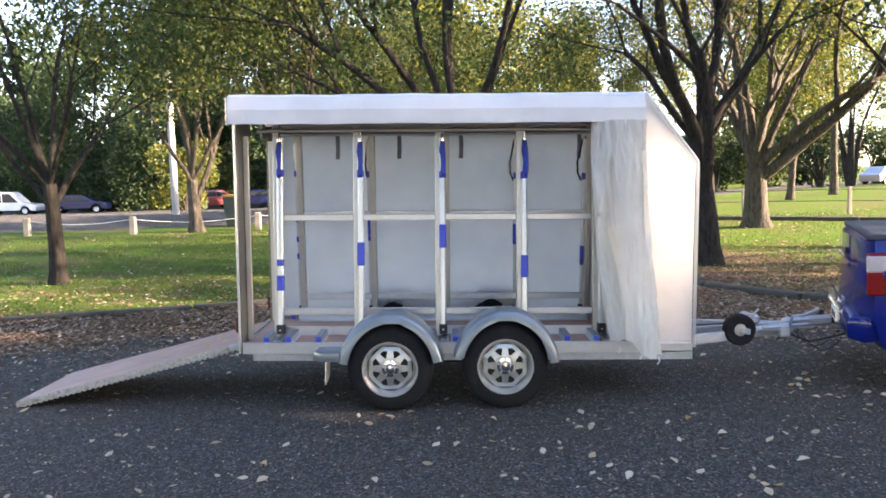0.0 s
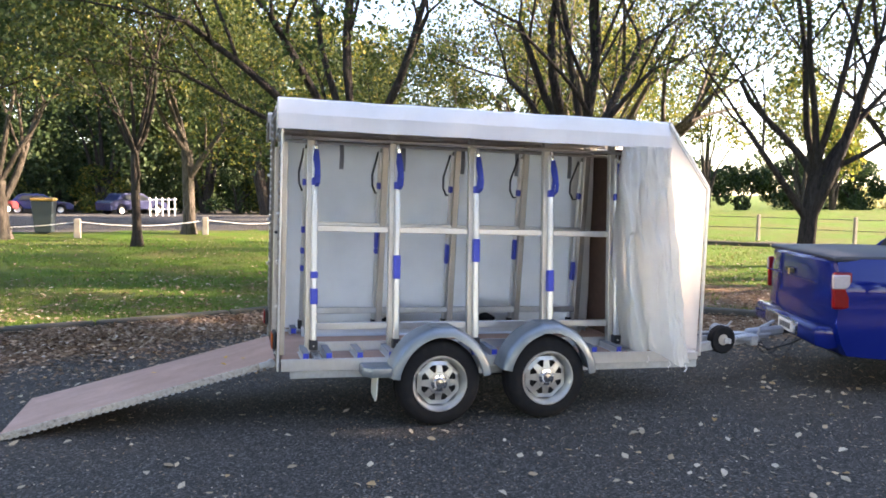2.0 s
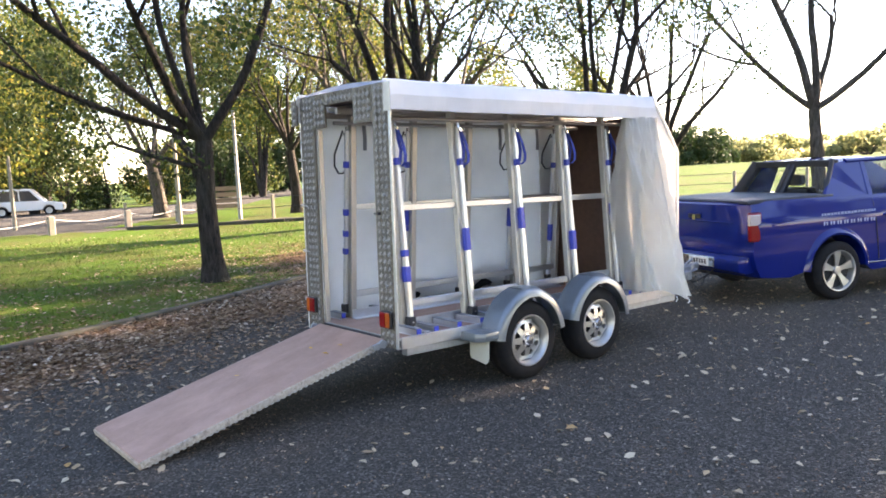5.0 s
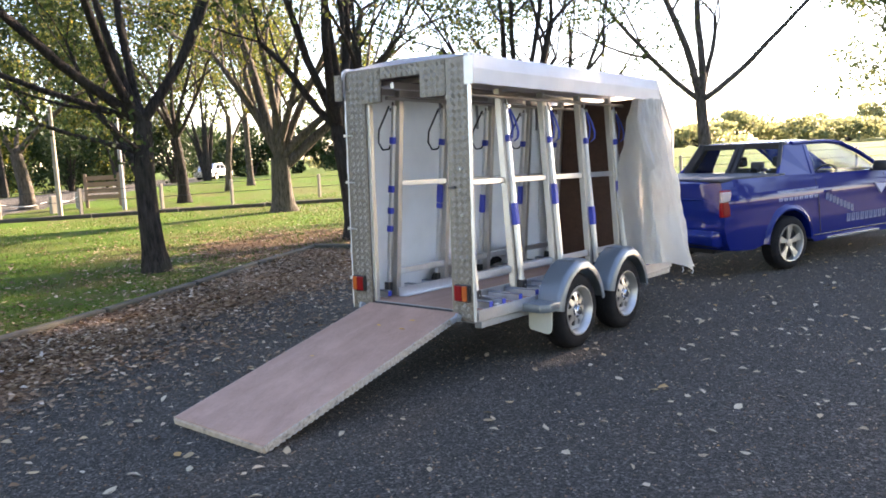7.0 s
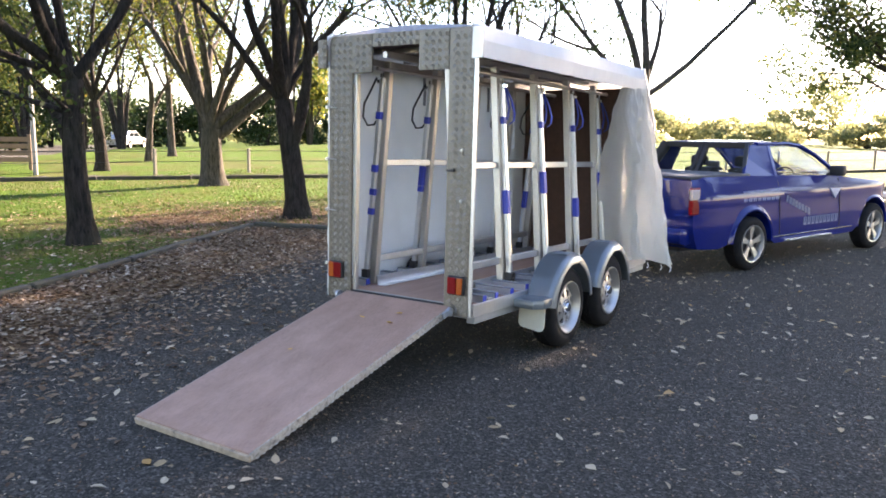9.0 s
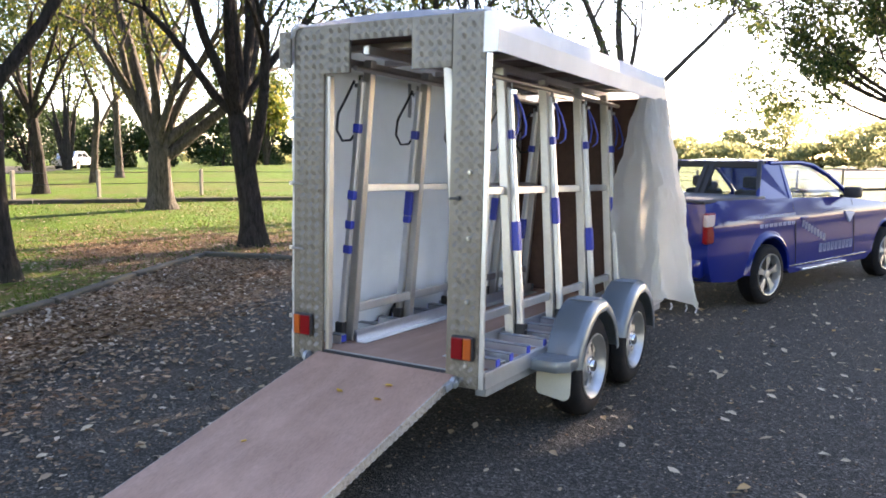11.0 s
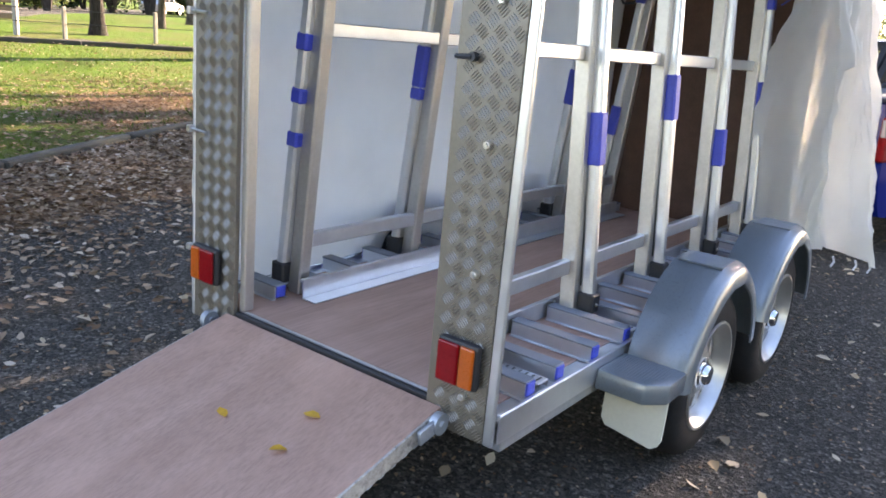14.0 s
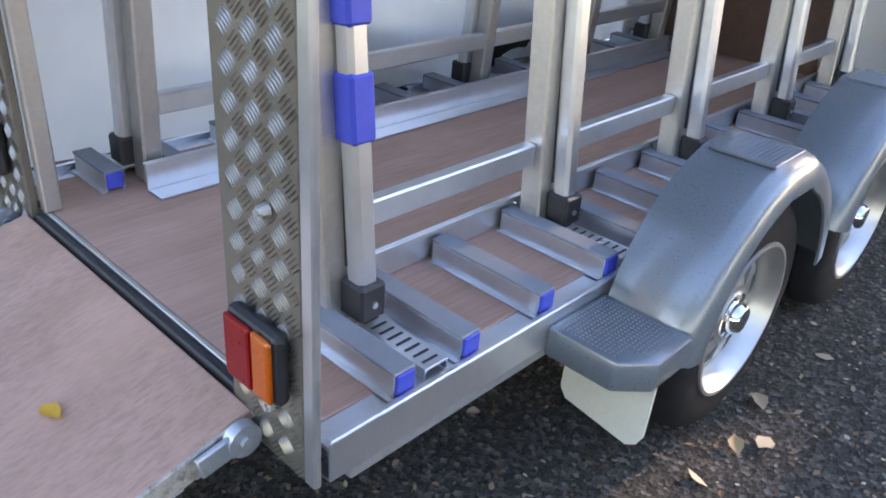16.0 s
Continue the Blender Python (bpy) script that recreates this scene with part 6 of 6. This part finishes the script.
# far side of the open field, haze put into the trees' pale leaves
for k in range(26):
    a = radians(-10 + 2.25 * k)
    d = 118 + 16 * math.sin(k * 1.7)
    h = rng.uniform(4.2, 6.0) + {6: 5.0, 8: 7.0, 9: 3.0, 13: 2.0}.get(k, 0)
    bush("tree", 500 + k, -5 + d * math.cos(a), 3 + d * math.sin(a), 7.5, 6.0, h * (0.95 if k == 8 else 0.56), 3000, 0.42, M_LEAFHAZE, FARTREE, "tree", 0.2)

# wire fence along the path
fence = empty("post_fence", None, "low timber post and wire fence along the lawn", "fence")
FL = [(3.0, 27.4), (7.0, 25.0), (8.9, 24.0), (11.4, 22.6), (13.6, 20.6), (15.3, 18.6), (31.0, 6.6), (55.0, -12)]
posts = []
for (ax, ay), (cx, cy) in zip(FL, FL[1:]):
    n = max(1, round(math.hypot(cx - ax, cy - ay) / 2.6))
    posts += [(ax + (cx - ax) * k / n, ay + (cy - ay) * k / n) for k in range(n)]
for x, y in posts:
    z = ground_z(x, y)
    part("post", box(x - 0.045, x + 0.045, y - 0.045, y + 0.045, z - 0.1, z + 0.78, 0.01), M_POST, fence)
for h in (0.70, 0.38):
    b = bmesh.new()
    tube(b, [(x, y, ground_z(x, y) + h) for x, y in posts], 0.012, 4)
    part("wire", b, M_DARKSTEEL, fence)

# bollards with a rail by the road
for x, y in ((-13.4, 24.6), (-9.8, 24.0), (-6.06, 24.5), (-2.6, 25.6), (0.6, 26.6), (3.0, 27.2), (4.8, 27.6), (6.1, 28.6)):
    z = ground_z(x, y)
    tagged(part("bollard", box(x - 0.09, x + 0.09, y - 0.09, y + 0.09, z - 0.1, z + 0.55, 0.02), M_POST), "short square timber bollard on the verge", "bollard", "bollards by the road")


BOLL = ((-13.4, 24.6), (-9.8, 24.0), (-6.06, 24.5), (-2.6, 25.6), (0.6, 26.6), (3.0, 27.2), (4.8, 27.6), (6.1, 28.6))
for (ax, ay), (cx, cy) in zip(BOLL, BOLL[1:]):
    b = bmesh.new()
    tube(b, [(ax + (cx - ax) * k / 8, ay + (cy - ay) * k / 8, ground_z(ax, ay) + 0.46 - 0.14 * math.sin(math.pi * k / 8)) for k in range(9)], 0.010, 5)
    tagged(part("chain", b, M_WHITEPAINT), "thin white chain slung between the bollards", "chain", "chains by the road")


def pole(x, y, r, h, mat, label):
    b = bmesh.new()
    z = ground_z(x, y)
    rod(b, (x, y, z - 0.1), (x, y, z + h), r, r * 0.7, 12)
    return tagged(part("pole", b, mat, smooth=True), label, "pole")


pole(-12.08, 34.3, 0.16, 9.0, M_CONC, "tall pale concrete power pole beside the road")
pole(6.28, 26.0, 0.07, 3.6, M_CONC, "slim grey sign pole beside the path")
pole(4.05, 25.5, 0.075, 3.2, M_POST, "square weathered timber sign post on the lawn")
pole(0.25, 29.9, 0.07, 2.4, M_POST, "short weathered timber post by the road")

# park notice board
sb = empty("notice_board", pose(6.75, 28.2, ground_z(6.75, 28.2), 0, 0, -30), "brown slatted park notice board on two posts", "sign")
for x in (-0.52, 0.52):
    part("post", box(x - 0.05, x + 0.05, -0.05, 0.05, -0.1, 1.12, 0.01), M_SIGN, sb)
for k in range(4):
    part("slat", box(-0.47, 0.47, -0.02, 0.02, 0.26 + 0.21 * k, 0.41 + 0.21 * k, 0.008), M_SIGN, sb)

# wheelie bin
wb = empty("wheelie_bin", pose(-7.25, 26.2, ground_z(-7.25, 26.2)), "dark wheelie bin with an ochre lid", "bin")
b = bmesh.new()
lo = [b.verts.new((x * 0.23, y * 0.25, 0.04)) for x, y in ((-1, -1), (1, -1), (1, 1), (-1, 1))]
hi = [b.verts.new((x * 0.30, y * 0.34, 0.98)) for x, y in ((-1, -1), (1, -1), (1, 1), (-1, 1))]
b.faces.new(lo[::-1]); b.faces.new(hi)
for i in range(4):
    b.faces.new((lo[i], lo[(i + 1) % 4], hi[(i + 1) % 4], hi[i]))
bmesh.ops.bevel(b, geom=b.edges[:], offset=0.03, segments=2, affect="EDGES", profile=0.5)
part("body", b, M_BIN, wb)
part("lid", box(-0.32, 0.32, -0.36, 0.38, 0.985, 1.07, 0.03, seg=2), M_ORANGE, wb, "ochre lid")


def parked_car(x, y, rz, mat, label, van=False):
    c = empty("car", pose(x, y, ground_z(x, y), 0, 0, rz), label, "car")
    h = 1.75 if van else 1.42
    prof = [(-2.15, 0.28)] + arch(-1.35, 0.32, 0.36, 176, 4, 8) + arch(1.35, 0.32, 0.36, 176, 4, 8) + [(2.15, 0.28), (2.2, 0.6), (2.05, 0.78), (1.1, 0.92), (-1.9, 0.95), (-2.2, 0.8)]
    b = bmesh.new()
    slab(b, prof, -0.85, 0.85, 0.04)
    part("body", b, mat, c)
    b = bmesh.new()
    slab(b, [(-1.95 if van else -1.7, 0.93), (1.15, 0.91), (0.35, h - 0.06), (0.2, h), (-1.6 if van else -1.1, h), (-1.75 if van else -1.3, h - 0.08)], -0.74, 0.74, 0.06)
    cab = part("cabin", b, mat, c)
    for s in (1, -1):
        for q in ([(-1.45 if van else -1.25, 0.97), (-0.35, 0.96), (-0.38, h - 0.14), (-1.4 if van else -1.02, h - 0.14)], [(-0.28, 0.96), (0.85, 0.95), (0.28, h - 0.14), (-0.3, h - 0.14)]):
            g = bmesh.new()
            slab(g, q, s * 0.738, s * 0.746)
            part("side_window", g, M_DARKGLASS, cab)
    for wx in (-1.35, 1.35):
        for s in (1, -1):
            g = bmesh.new()
            m = pose(wx, s * 0.76, 0.31, -90 * s, 0, 0)
            lathe(g, [(0.0, -0.08), (0.29, -0.09), (0.31, -0.06), (0.31, 0.06), (0.29, 0.09), (0.2, 0.092)], m, 24)
            w = part("tyre", g, M_TYRE, c, smooth=True)
            g = bmesh.new()
            lathe(g, [(0.2, 0.093), (0.17, 0.08), (0.05, 0.095), (0.0, 0.1)], m, 20)
            part("hub_cap", g, M_RIM, w, smooth=True)
    return c


parked_car(-28.5, 60.0, 12, M_CARBLUE, "dark blue hatchback parked beyond the road")
parked_car(-7.9, 56.5, 40, M_CARBLUE, "dark blue hatchback parked nose-in beyond the road")
parked_car(-14.6, 61.5, 10, M_CARBLUE, "dark blue sedan parked beyond the road")
parked_car(-17.2, 57.0, 50, M_CARRED, "dark red car parked beyond the road")
parked_car(-33.5, 59.5, 4, M_CARWHITE, "white van parked beyond the road", True)
parked_car(6.2, 57.6, -20, M_CARWHITE, "white wagon parked beyond the road", True)
parked_car(34.0, 62.0, 32, M_CARSILVER, "silver car on the far road")

# white slatted gate at the car park
gate = empty("slatted_gate", pose(-4.75, 38.6, ground_z(-4.75, 38.6), 0, 0, 8), "white timber slatted gate beside the far road", "gate")
for k in range(5):
    part("slat", box(-0.58 + 0.27 * k, -0.52 + 0.27 * k, -0.03, 0.03, -0.05, 0.85, 0.008), M_WHITEPAINT, gate)
for z in (0.28, 0.72):
    part("rail", box(-0.62, 0.62, 0.032, 0.06, z, z + 0.06, 0.008), M_WHITEPAINT, gate)
